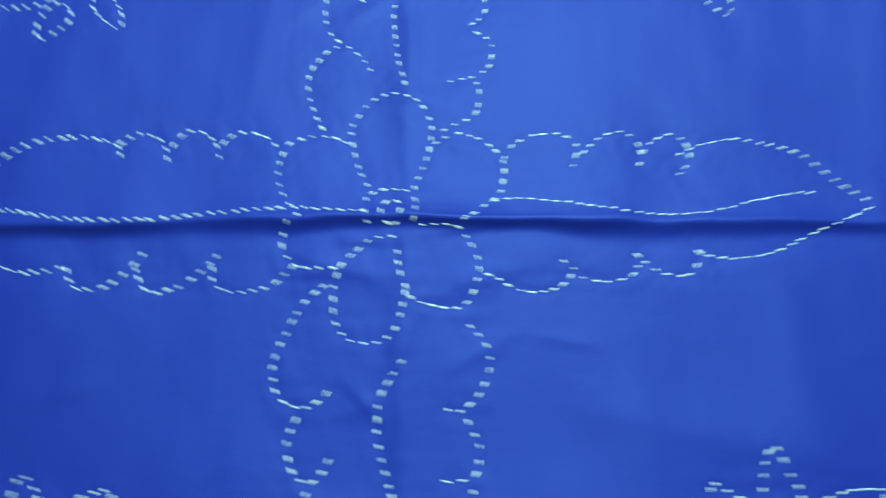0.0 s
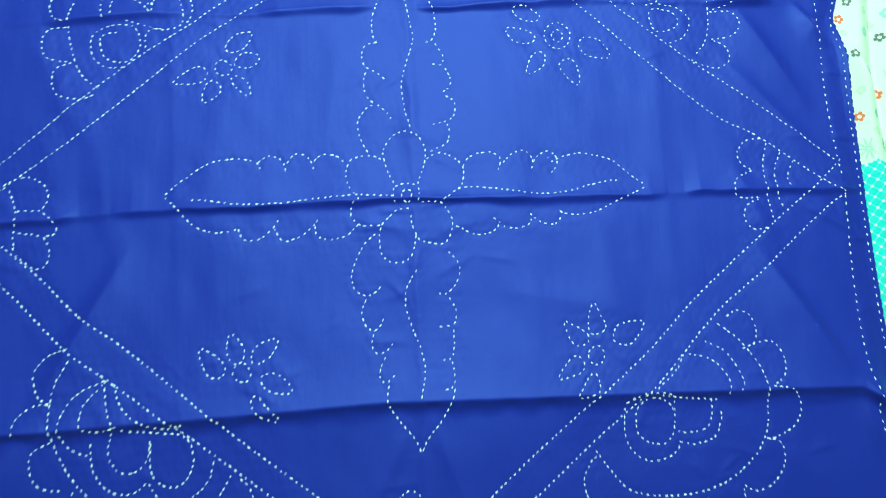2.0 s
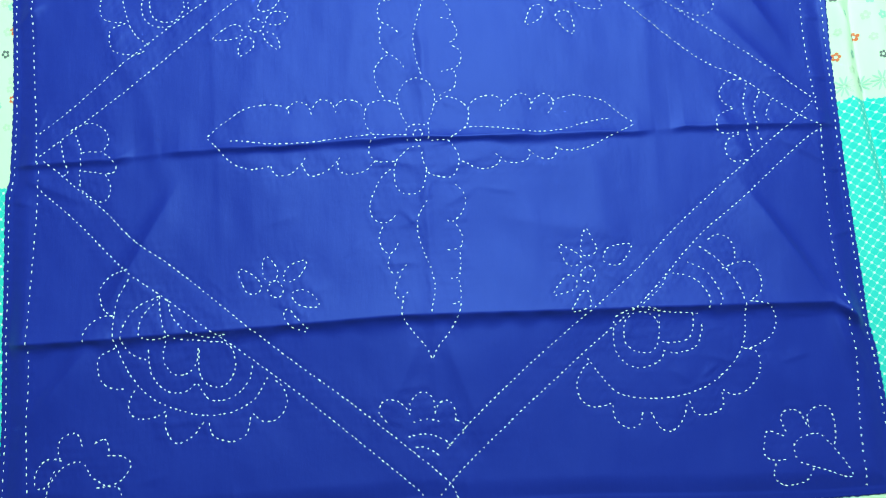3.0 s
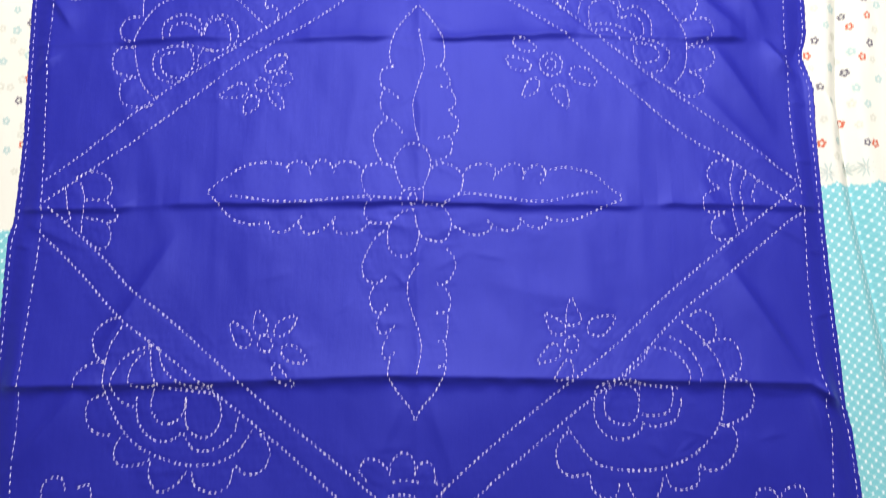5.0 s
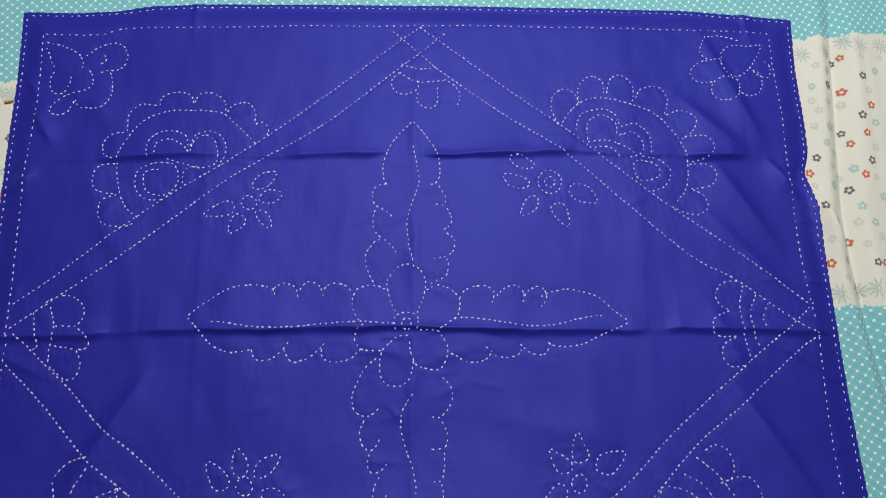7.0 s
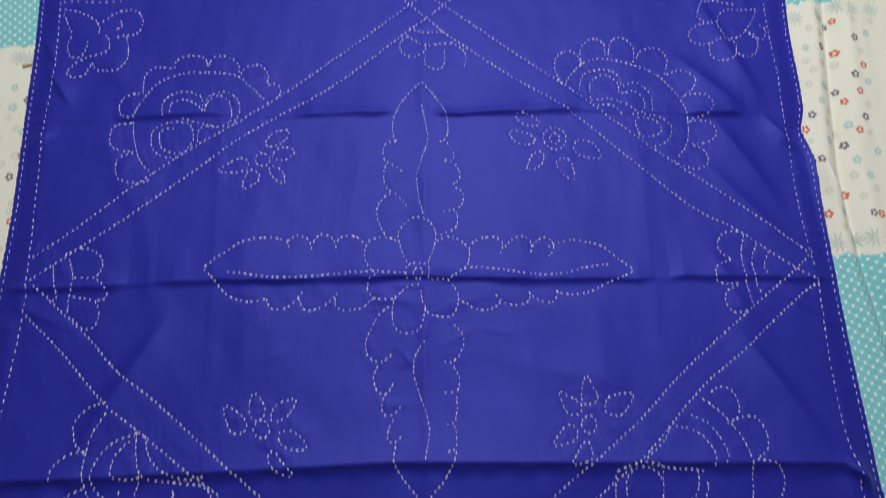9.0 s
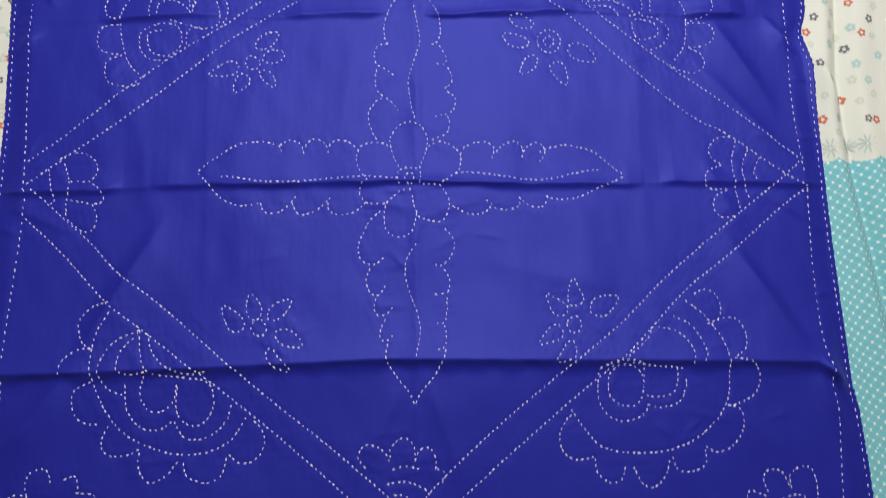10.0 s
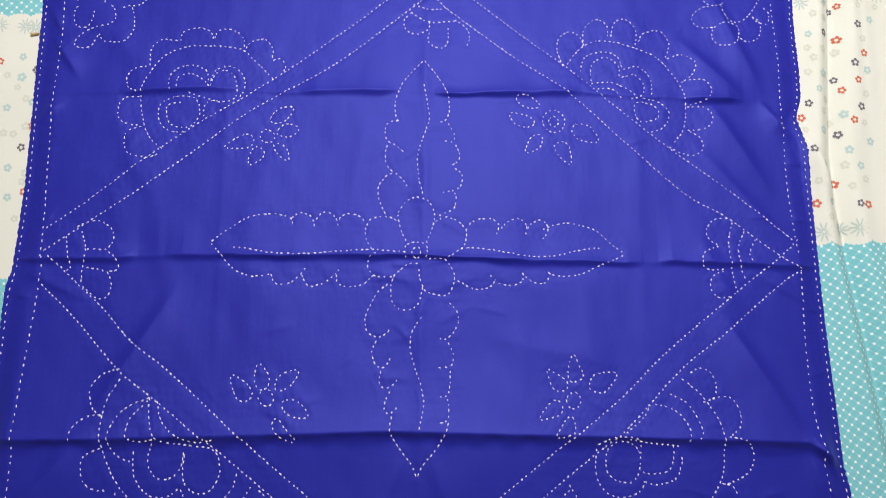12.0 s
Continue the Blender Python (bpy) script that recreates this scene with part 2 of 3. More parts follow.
def flower_outline(petals, reach, waist, hole, slim):
    """A ring of petals about an open middle, as pairs of inner and outer points; a high slim makes the petals narrow."""
    ring = []
    for k in range(petals * 12):
        a = 2 * math.pi * k / (petals * 12)
        r = max(hole * 1.15, reach * (waist + (1 - waist) * abs(math.cos(a * petals / 2)) ** slim))
        ring.append(((hole * math.cos(a), hole * math.sin(a)), (r * math.cos(a), r * math.sin(a))))
    return np.array(ring)


def lay_prints(name, mat, label, spots, petals, reach, waist, hole, slim=0.6):
    """Printed flowers that follow the lie of the sheet."""
    ring = flower_outline(petals, reach, waist, hole, slim).reshape(-1, 2)
    count = len(ring)
    faces = [(k, k + 1, (k + 3) % count, (k + 2) % count) for k in range(0, count, 2)]
    for x, y in spots:
        a, grow = random.uniform(0, 6.28), random.uniform(0.86, 1.08)
        squeeze = random.uniform(0.86, 1.0)
        px = x + grow * (ring[:, 0] * math.cos(a) - ring[:, 1] * math.sin(a)) * squeeze
        py = y + grow * (ring[:, 0] * math.sin(a) + ring[:, 1] * math.cos(a))
        steep = np.abs(sheet_height(px + 0.001, py) - sheet_height(px - 0.001, py)) / 0.002
        pz = sheet_height(px, py) + 0.0001 + 0.0005 * np.clip(steep, 0, 1)
        mesh_object(name, np.stack([px, py, pz], 1).tolist(), faces, mat, sheet, label)


lay_prints("printed_flower", PRINT_RED, "small coral red printed flower",
           [(0.563, 0.267), (0.551, 0.230), (0.531, 0.217), (0.475, 0.178), (0.541, 0.177), (0.513, 0.096), (0.482, 0.068), (0.547, 0.069), (0.538, 0.334), (0.533, 0.287), (-0.449, 0.140), (-0.449, 0.060), (0.079, -0.430), (0.157, -0.428), (0.303, -0.413), (-0.495, 0.219)],
           5, 0.0052, 0.55, 0.0019)
lay_prints("printed_flower", PRINT_GREY, "small slate grey printed flower",
           [(0.549, 0.253), (0.525, 0.232), (0.552, 0.195), (0.522, 0.159), (0.483, 0.136), (0.485, 0.197), (0.537, 0.070), (0.529, 0.328), (0.514, 0.294), (0.558, 0.306), (-0.452, 0.210), (-0.458, 0.113), (0.148, -0.428), (0.384, -0.423)],
           5, 0.0052, 0.55, 0.0019)
lay_prints("printed_flower", PRINT_TEAL, "small soft teal printed flower",
           [(0.565, 0.244), (0.508, 0.238), (0.499, 0.216), (0.530, 0.185), (0.501, 0.163), (0.531, 0.138), (0.496, 0.118), (0.503, 0.072), (0.543, 0.118), (0.560, 0.150), (0.576, 0.314), (0.493, 0.291), (-0.470, 0.226), (-0.468, 0.200), (-0.470, 0.088), (-0.452, 0.169), (-0.466, 0.053), (-0.480, 0.161)],
           5, 0.0056, 0.6, 0.0016)
lay_prints("printed_flower", PRINT_PALE, "faint grey printed flower",
           [(0.490, 0.272), (0.510, 0.271), (0.496, 0.258), (0.530, 0.270), (0.510, 0.205), (0.504, 0.188), (0.515, 0.175), (0.560, 0.212), (0.554, 0.174), (0.485, 0.096), (0.525, 0.119), (0.530, 0.092), (0.548, 0.101), (0.488, 0.239), (0.478, 0.162), (0.498, 0.052), (0.501, 0.319), (0.516, 0.315), (0.561, 0.333), (0.586, 0.333)],
           5, 0.0052, 0.6, 0.0015)
lay_prints("printed_flower", PRINT_PALE, "faint grey printed flower",
           [(0.563, 0.287), (-0.460, 0.173), (-0.456, 0.139), (-0.452, 0.072), (-0.471, 0.187), (-0.469, 0.129), (-0.485, 0.202), (-0.450, 0.082), (-0.455, 0.028), (-0.480, 0.130)],
           5, 0.0052, 0.6, 0.0015)
lay_prints("printed_daisy", PRINT_DAISY, "misty teal printed daisy",
           [(0.487, 0.033), (0.515, 0.039), (0.533, 0.040), (0.488, 0.336), (0.516, 0.340), (0.545, 0.355), (0.561, 0.349), (0.590, 0.350), (-0.460, 0.265), (-0.472, 0.266), (-0.267, -0.429), (-0.220, -0.427), (-0.174, -0.429), (-0.124, -0.427), (-0.082, -0.427), (-0.038, -0.425), (0.003, -0.425), (0.105, -0.426), (0.142, -0.425), (0.185, -0.422)],
           10, 0.0115, 0.15, 0.0014, 2.2)
lay_prints("printed_daisy", PRINT_DAISY, "misty teal printed daisy",
           [(0.506, -0.391), (-0.502, 0.266)],
           10, 0.0115, 0.15, 0.0014, 2.2)

# ---- the blue cloth ----
LEFT = ((-0.41, -0.30, -0.20, -0.05, -0.03, 0.07, 0.15, 0.22, 0.29, 0.38), (-0.454, -0.450, -0.4515, -0.4535, -0.4485, -0.4475, -0.4495, -0.4525, -0.4545, -0.4605))
RIGHT = ((-0.41, -0.32, -0.262, -0.235, -0.18, -0.09, 0.0, 0.08, 0.135, 0.177, 0.205, 0.24, 0.31, 0.38), (0.498, 0.495, 0.491, 0.485, 0.484, 0.481, 0.478, 0.477, 0.4755, 0.468, 0.476, 0.477, 0.476, 0.480))
TOP = ((-0.46, -0.40, -0.35, -0.31, -0.22, -0.01, 0.13, 0.34, 0.44, 0.48), (0.373, 0.373, 0.377, 0.385, 0.390, 0.393, 0.394, 0.394, 0.387, 0.384))
BOTTOM = ((-0.455, -0.39, -0.33, -0.27, -0.14, -0.02, 0.04, 0.17, 0.29, 0.42, 0.495), (-0.394, -0.397, -0.407, -0.408, -0.405, -0.401, -0.406, -0.407, -0.412, -0.415, -0.413))


def crease(x, y, line, drop, width, heights):
    """A pressed fold across the cloth: a low ridge, gentle towards the wall and steep on the near side."""
    y0 = np.interp(x, *line)
    h = np.interp(x, *heights) * (1 + 0.25 * waves(x, 0 * y, 0.07, 21))
    d = y - y0 - 0.0012 * waves(x, 0 * y, 0.05, 22)
    width = width * (1 + 0.3 * waves(x, 0 * y, 0.12, 23))
    far = np.exp(-(np.clip(d, 0, None) / (width * 4.0)) ** 0.8)
    steep = np.exp(-(np.clip(-d, 0, None) / width) ** 1.8)
    return drop * h * np.where(d > 0, far, steep)


# soft folds of the cloth: from, to, width, height, lean
FOLDS = [
    (-0.232, 0.36, -0.213, -0.18, 0.009, 0.0006, 0.3), (0.262, 0.36, 0.268, -0.19, 0.011, 0.0006, -0.2),
    # the slack by the hem on the one side
    (0.362, -0.080, 0.432, -0.196, 0.018, 0.0065, -0.55), (0.365, 0.345, 0.415, 0.225, 0.015, 0.0052, -0.5),
    (0.325, 0.270, 0.395, 0.200, 0.016, 0.0042, -0.5), (0.360, 0.185, 0.418, 0.090, 0.018, 0.0052, -0.5),
    (0.345, 0.125, 0.440, 0.015, 0.018, 0.0036, -0.5), (0.425, 0.190, 0.452, 0.152, 0.008, 0.0052, -0.5),
    (0.440, 0.165, 0.480, 0.215, 0.0087, 0.0018, 0.4), (0.448, -0.205, 0.492, -0.265, 0.011, 0.0070, 0.5),
    (0.442, -0.212, 0.458, -0.275, 0.012, 0.0042, 0.4), (0.400, -0.020, 0.470, -0.060, 0.008, 0.0016, 0.4),
    (0.300, -0.230, 0.400, -0.300, 0.022, 0.0022, -0.3), (0.330, 0.030, 0.372, -0.060, 0.016, 0.0022, -0.4),
    # and on the other
    (-0.268, -0.060, -0.338, -0.185, 0.020, 0.0060, 0.5), (-0.350, -0.215, -0.420, -0.300, 0.018, 0.0052, 0.5),
    (-0.430, 0.245, -0.402, 0.205, 0.009, 0.0036, 0.5), (-0.452, 0.135, -0.415, 0.165, 0.010, 0.0036, 0.5),
    (-0.400, 0.300, -0.330, 0.220, 0.020, 0.0020, 0.3), (-0.440, -0.030, -0.370, -0.060, 0.008, 0.0016, 0.4),
    (-0.300, 0.080, -0.270, -0.090, 0.018, 0.0014, 0.2), (-0.190, 0.060, -0.175, -0.150, 0.030, 0.0016, 0.3),
    (-0.360, 0.170, -0.300, 0.060, 0.022, 0.0018, 0.3),
    # short tucks across the hem
    (0.452, 0.118, 0.482, 0.112, 0.0045, 0.0020, 0.4), (0.452, 0.046, 0.482, 0.044, 0.0045, 0.0022, 0.4), (0.456, -0.060, 0.486, -0.064, 0.0045, 0.0018, 0.4),
    (0.458, -0.135, 0.488, -0.128, 0.0045, 0.0018, 0.4), (-0.452, 0.300, -0.428, 0.262, 0.0050, 0.0026, 0.4), (-0.450, -0.058, -0.425, -0.062, 0.0045, 0.0018, 0.4),
    # pulls about the middle flower
    (0.060, -0.020, 0.160, -0.045, 0.0145, 0.0008, 0.3), (0.020, -0.045, 0.075, -0.030, 0.0087, 0.0009, 0.3),
    (-0.045, -0.025, 0.002, -0.040, 0.0087, 0.0009, 0.3), (0.190, -0.020, 0.210, -0.160, 0.020, 0.0014, -0.2),
    (0.020, -0.220, 0.060, -0.330, 0.012, 0.0016, 0.3), (0.000, -0.220, -0.050, -0.320, 0.012, 0.0016, -0.3),
    (0.100, -0.100, 0.240, -0.130, 0.014, 0.0010, 0.3), (0.100, -0.060, 0.150, -0.150, 0.018, 0.0013, -0.3),
    (-0.060, 0.150, -0.075, 0.050, 0.014, 0.0010, 0.2), (0.090, 0.150, 0.085, 0.040, 0.016, 0.0010, -0.2),
]


# small dents where the stitching draws the cloth in
DENTS = []
dent_rng = random.Random(61)
for cx, cy, spread, count in ((0, 0, 0.045, 14), (-0.26, 0.19, 0.055, 8), (0.27, 0.21, 0.055, 10), (-0.25, -0.24, 0.060, 10), (0.27, -0.23, 0.060, 12), (0.18, -0.16, 0.03, 5), (-0.15, -0.16, 0.03, 4),
                              (-0.17, 0.13, 0.03, 4), (0.16, 0.15, 0.03, 5), (-0.36, -0.01, 0.03, 4), (0.37, 0.0, 0.03, 4), (0.02, 0.28, 0.03, 4), (0.0, -0.31, 0.03, 5), (0.0, -0.14, 0.04, 6), (0.0, 0.14, 0.04, 5)):
    for _ in range(count):
        px, py = dent_rng.gauss(cx, spread), dent_rng.gauss(cy, spread)
        turn, reach = dent_rng.gauss(0, 0.5), dent_rng.uniform(0.008, 0.022)
        dx, dy = reach * math.cos(turn), reach * math.sin(turn)
        DENTS.append((px - dx, py - dy, px + dx, py + dy, dent_rng.uniform(0.0035, 0.0065), dent_rng.uniform(0.0002, 0.0007), dent_rng.uniform(0.1, 0.5)))


def cloth_height(x, y):
    z = 0.0035 + 0.0015 * waves(x, y, 0.26, 11) + 0.0006 * waves(x, y, 0.10, 12) + 0.00026 * waves(x, y, 0.048, 13)
    z = z + crease(x, y, ((-0.45, -0.34, -0.27, -0.14, -0.01, 0.11, 0.24, 0.37, 0.48), (-0.018, -0.016, -0.011, -0.008, -0.005, -0.008, -0.008, -0.006, -0.009)),
                   0.0057, 0.0042, ((-0.45, -0.33, -0.31, -0.28, -0.26, 0.0, 0.12, 0.25, 0.268, 0.285, 0.30, 0.48), (0.8, 0.9, 0.3, 0.25, 0.8, 1.0, 1.0, 0.7, 0.1, 0.2, 0.9, 0.9)))
    z = z + crease(x, y, ((-0.45, -0.35, -0.25, -0.17, -0.02, 0.055, 0.19, 0.29, 0.41, 0.46), (0.179, 0.183, 0.192, 0.190, 0.196, 0.194, 0.202, 0.197, 0.197, 0.180)),
                   0.0055, 0.0042, ((-0.45, -0.40, -0.35, -0.33, -0.24, -0.21, -0.14, -0.12, -0.04, -0.02, 0.02, 0.04, 0.13, 0.18, 0.20, 0.32, 0.345, 0.38, 0.40, 0.48), (0.3, 0.15, 0.3, 0.95, 0.8, 0.2, 0.25, 0.75, 0.7, 0.1, 0.15, 0.9, 1.0, 0.8, 0.3, 0.35, 1.1, 1.2, 0.1, 0.15)))
    low = np.interp(x, (-0.45, -0.34, -0.21, -0.02, 0.17, 0.33, 0.44, 0.50), (-0.214, -0.212, -0.208, -0.201, -0.204, -0.206, -0.208, -0.248))
    d = y - low
    under = 0.0060 * (1 + 0.35 * waves(x, y, 0.05, 24))
    z = z + 0.0120 * np.where(d > 0, np.exp(-d / 0.05), np.exp(-(np.clip(-d, 0, None) / under) ** 1.4) * 0.68 + 0.32 * np.exp(-np.clip(-d, 0, None) / 0.08))
    # the upright middle fold and the faint folds beside it
    middle = 0.0105 + 0.0016 * waves(y, 0 * y, 0.11, 25)
    z = z + 0.0011 * (1 + 0.5 * waves(y, 0 * y, 0.16, 26)) * np.exp(-np.abs((x - middle) / 0.0065) ** 1.6)
    for way in FOLDS + DENTS:
        z = z + fold(x, y, *way)
    return z


def edge_room(x, y):
    """How far a place lies inside the cloth's edge."""
    return np.minimum(np.minimum(x - np.interp(y, *LEFT), np.interp(y, *RIGHT) - x), np.minimum(y - np.interp(x, *BOTTOM), np.interp(x, *TOP) - y))


def cloth_surface(x, y):
    room = edge_room(x, y)
    lie = smooth_step(0.0, 0.03, room)
    hem = 0.0006 * (1 - smooth_step(0.006, 0.010, room)) * smooth_step(-0.001, 0.001, room)
    margin = 1 - smooth_step(0.0, 0.042, np.minimum(x - np.interp(y, *LEFT), np.interp(y, *RIGHT) - x))
    ripple = 0.0011 * margin * waves(x, y, 0.034, 41) * np.clip(waves(x, y, 0.09, 42) + 0.35, 0, 1) + 0.00022 * margin * waves(x, y, 0.013, 43)
    base = np.maximum(sheet_height(x, y), -0.0065)
    return base + 0.0008 + 0.0014 * lie + hem + ripple * lie + cloth_height(x, y) * (0.12 + 0.88 * lie)


# ---- running stitch ----
def stitch_form():
    """One short thread: a round-backed grain 1 long, 1 wide and 1 high, its ends dipping into the cloth."""
    rows, ring = [], 6
    for u, r in ((-0.5, 0.25), (-0.34, 0.8), (0.0, 1.0), (0.34, 0.8), (0.5, 0.25)):
        dip = -0.9 * (abs(u) * 2) ** 3
        rows.append([(u, 0.5 * r * math.cos(2 * math.pi * k / ring), 0.5 * r * math.sin(2 * math.pi * k / ring) + 0.25 + 0.5 * dip) for k in range(ring)])
    verts = [p for row in rows for p in row]
    quads = [(a * ring + k, a * ring + (k + 1) % ring, (a + 1) * ring + (k + 1) % ring, (a + 1) * ring + k) for a in range(4) for k in range(ring)]
    return np.array(verts), quads + [tuple(range(ring))[::-1], tuple(range(4 * ring, 5 * ring))]


FORM, FORM_FACES = stitch_form()
PITCH, LONG, WIDE = 0.0060, 0.0028, 0.00116
thread_rng = random.Random(7)
motifs = []


def motif(name):
    motifs.append((name, []))
    return motifs[-1][1]


def run(stitches, *mm, pitch=PITCH, ends=0.0):
    """A line of running stitch along the curve through the given places (millimetres from the middle of the cloth)."""
    p = np.array(mm, float) / 1000
    q = np.vstack([2 * p[0] - p[1], p, 2 * p[-1] - p[-2]])
    if np.hypot(*(p[0] - p[-1])) < 0.001:
        q[0], q[-1] = p[-2], p[1]
    fine = []
    for a, b, c, d in zip(q, q[1:], q[2:], q[3:]):
        s = np.linspace(0, 1, 24, endpoint=False)[:, None]
        fine.append(0.5 * (2 * b + (c - a) * s + (2 * a - 5 * b + 4 * c - d) * s**2 + (3 * b - a - 3 * c + d) * s**3))
    fine = np.vstack([*fine, p[-1:]])
    way = np.r_[0, np.cumsum(np.hypot(*np.diff(fine, axis=0).T))]
    count = max(1, round(way[-1] / pitch))
    step = way[-1] / count
    for k in range(count):
        mid = (k + 0.5 + thread_rng.uniform(-0.13, 0.13)) * step
        long = min(step * 0.8, LONG * thread_rng.uniform(0.6, 1.3))
        a, b = ([np.interp(mid + o, way, fine[:, n]) for n in (0, 1)] for o in (-long / 2, long / 2))
        stitches.append((*a, *b, WIDE * thread_rng.uniform(0.75, 1.25), thread_rng.uniform(-0.0003, 0.0003)))


# the embroidery, motif by motif, from the middle outwards
m = motif("flower_petal")
run(m, (-9, 9), (-11, 14), (-15, 22), (-18, 34), (-19, 43), (-14, 53), (-9, 59), (2, 63), (15, 59), (21, 50), (23, 43), (22, 30), (18, 19), (15, 12), (14, 6))
m = motif("flower_petal")
run(m, (-19, 34), (-28, 38), (-38, 39), (-49, 36), (-54, 30), (-56, 21), (-54, 10), (-50, 2), (-46, 0))
m = motif("flower_petal")
run(m, (-42, -3), (-49, -8), (-52, -16), (-51, -24), (-43, -31), (-35, -32), (-23, -32))
m = motif("flower_petal")
run(m, (23, 34), (34, 39), (42, 39), (53, 33), (60, 24), (60, 13), (56, 4), (48, -2), (38, -9))
m = motif("flower_petal")
run(m, (16, -10), (27, -10), (37, -11), (43, -19), (47, -28), (46, -39), (41, -49), (33, -52), (21, -50), (14, -47), (10, -40), (7, -29), (6, -20))
m = motif("flower_petal")
run(m, (6, -16), (0, -16), (-8, -17), (-14, -23), (-22, -31), (-25, -41), (-25, -51), (-24, -59), (-17, -67), (-8, -69), (1, -67), (7, -60), (10, -49), (11, -41))
m = motif("flower_eye")
run(m, (-10, 1), (-9, 6), (1, 9), (12, 7), (15, 2), (15, -6), (13, -10))
run(m, (-10, -1), (-10, -6), (-7, -11))
run(m, (3, 3), (8, 0), (7, -6), (4, -10), (-1, -7), (-2, -1), (3, 3))
m = motif("scalloped_leaf")
run(m, (-8, -3), (-32, -2), (-49, -1), (-92, -4), (-116, -7), (-140, -8), (-164, -7), (-188, -3), (-205, -2))
run(m, (-230, 4), (-213, 18), (-191, 33), (-173, 38), (-155, 38), (-142, 34), (-139, 26))
run(m, (-142, 34), (-135, 39), (-128, 41), (-118, 36), (-114, 25))
run(m, (-114, 32), (-109, 40), (-103, 43), (-94, 40), (-89, 32), (-87, 25))
run(m, (-88, 33), (-82, 40), (-71, 41), (-62, 38), (-57, 32))
run(m, (-230, 3), (-220, -7), (-209, -20), (-198, -29), (-183, -34), (-168, -33), (-161, -31))
run(m, (-161, -29), (-157, -39), (-150, -43), (-138, -40), (-128, -31), (-122, -22))
run(m, (-127, -29), (-121, -41), (-114, -44), (-100, -39), (-88, -29), (-84, -22))
run(m, (-87, -29), (-85, -40), (-73, -44), (-58, -41), (-49, -34), (-44, -29))
m = motif("scalloped_leaf")
run(m, (53, 2), (67, 4), (88, 2), (113, -2), (138, -5), (166, -3), (189, 3), (204, 6), (218, 7))
run(m, (60, 24), (65, 33), (75, 38), (88, 39), (95, 36), (98, 31), (95, 18))
run(m, (100, 26), (105, 33), (112, 38), (120, 40), (127, 37), (131, 30), (129, 20))
run(m, (131, 27), (136, 34), (145, 39), (153, 36), (156, 27), (152, 19), (147, 16))
run(m, (49, -34), (56, -37), (65, -42), (76, -44), (86, -42), (92, -37), (93, -33))
run(m, (87, -27), (95, -33), (100, -37), (111, -39), (122, -36), (128, -28))
run(m, (124, -23), (129, -28), (137, -34), (149, -36), (154, -32), (158, -22))
run(m, (149, 27), (162, 33), (178, 36), (193, 34), (212, 28), (229, 13), (244, 1))
run(m, (244, -1), (234, -6), (212, -15), (193, -24), (174, -27), (159, -25), (154, -21))
m = motif("scalloped_leaf")
run(m, (8, 205), (13, 177), (15, 160), (8, 136), (2, 113), (4, 89), (9, 66))
run(m, (7, 235), (-10, 216), (-20, 200), (-26, 180), (-24, 160), (-20, 158))
run(m, (-20, 158), (-34, 154), (-37, 140), (-33, 131), (-23, 126), (-14, 118))
run(m, (-33, 128), (-36, 116), (-34, 102), (-26, 93))
run(m, (-9, 75), (-15, 85), (-26, 92), (-37, 85), (-43, 73), (-42, 60), (-36, 46), (-33, 41))
run(m, (7, 235), (19, 222), (32, 203), (38, 188), (39, 170), (34, 159), (27, 157))
run(m, (37, 157), (45, 144), (44, 134), (33, 134))
run(m, (46, 131), (52, 119), (50, 109), (42, 103))
run(m, (45, 101), (55, 92), (54, 80), (46, 73), (30, 69))
run(m, (46, 72), (48, 63), (46, 51), (36, 45), (27, 41))
m = motif("scalloped_leaf")
run(m, (11, -76), (1, -91), (-2, -108), (3, -130), (12, -156), (14, -175), (9, -201))
run(m, (-28, -39), (-39, -49), (-48, -65), (-53, -81), (-50, -94), (-40, -100), (-30, -97), (-25, -91))
run(m, (-39, -102), (-44, -116), (-41, -128), (-33, -134), (-26, -128), (-23, -121))
run(m, (-33, -135), (-35, -148), (-30, -156), (-21, -153), (-14, -145))
run(m, (-22, -158), (-28, -170), (-28, -180), (-22, -183), (-13, -175))
run(m, (-20, -184), (-22, -196), (-20, -206), (-10, -221), (2, -236), (8, -249))
run(m, (8, -249), (16, -235), (28, -221), (37, -205), (42, -191))
run(m, (40, -58), (49, -68), (52, -81), (46, -94), (36, -102), (29, -98))
run(m, (40, -103), (46, -116), (45, -129), (36, -133), (29, -132))
run(m, (43, -134), (43, -151), (40, -163), (30, -164))
run(m, (40, -165), (42, -177), (40, -189), (31, -192))
m = motif("border_line")
run(m, (-430, 341), (-367, 342), (-329, 352), (-215, 356), (-80, 360), (57, 363), (196, 364), (336, 364), (435, 363), (447, 358), pitch=0.0084)
m = motif("border_line")
run(m, (447, 358), (446, 317), (448, 256), (447, 198), (447, 149), (447, 81), (451, 4), pitch=0.0084)
m = motif("border_line")
run(m, (-430, 341), (-425, 254), (-425, 177), (-422, 98), (-418, 16), (-416, -20), pitch=0.0084)
m = motif("border_line")
run(m, (454, -13), (453, -68), (452, -163), (456, -220), (463, -270), (460, -351), (462, -406), pitch=0.0084)
m = motif("border_line")
run(m, (-415, -14), (-416, -69), (-419, -145), (-419, -209), (-420, -308), (-419, -370), (-424, -386), pitch=0.0084)
m = motif("diagonal_band")
run(m, (-415, -11), (-363, 29), (-314, 66), (-241, 127), (-188, 170), (-102, 225), (-18, 297), (16, 325), (46, 352))
m = motif("diagonal_band")
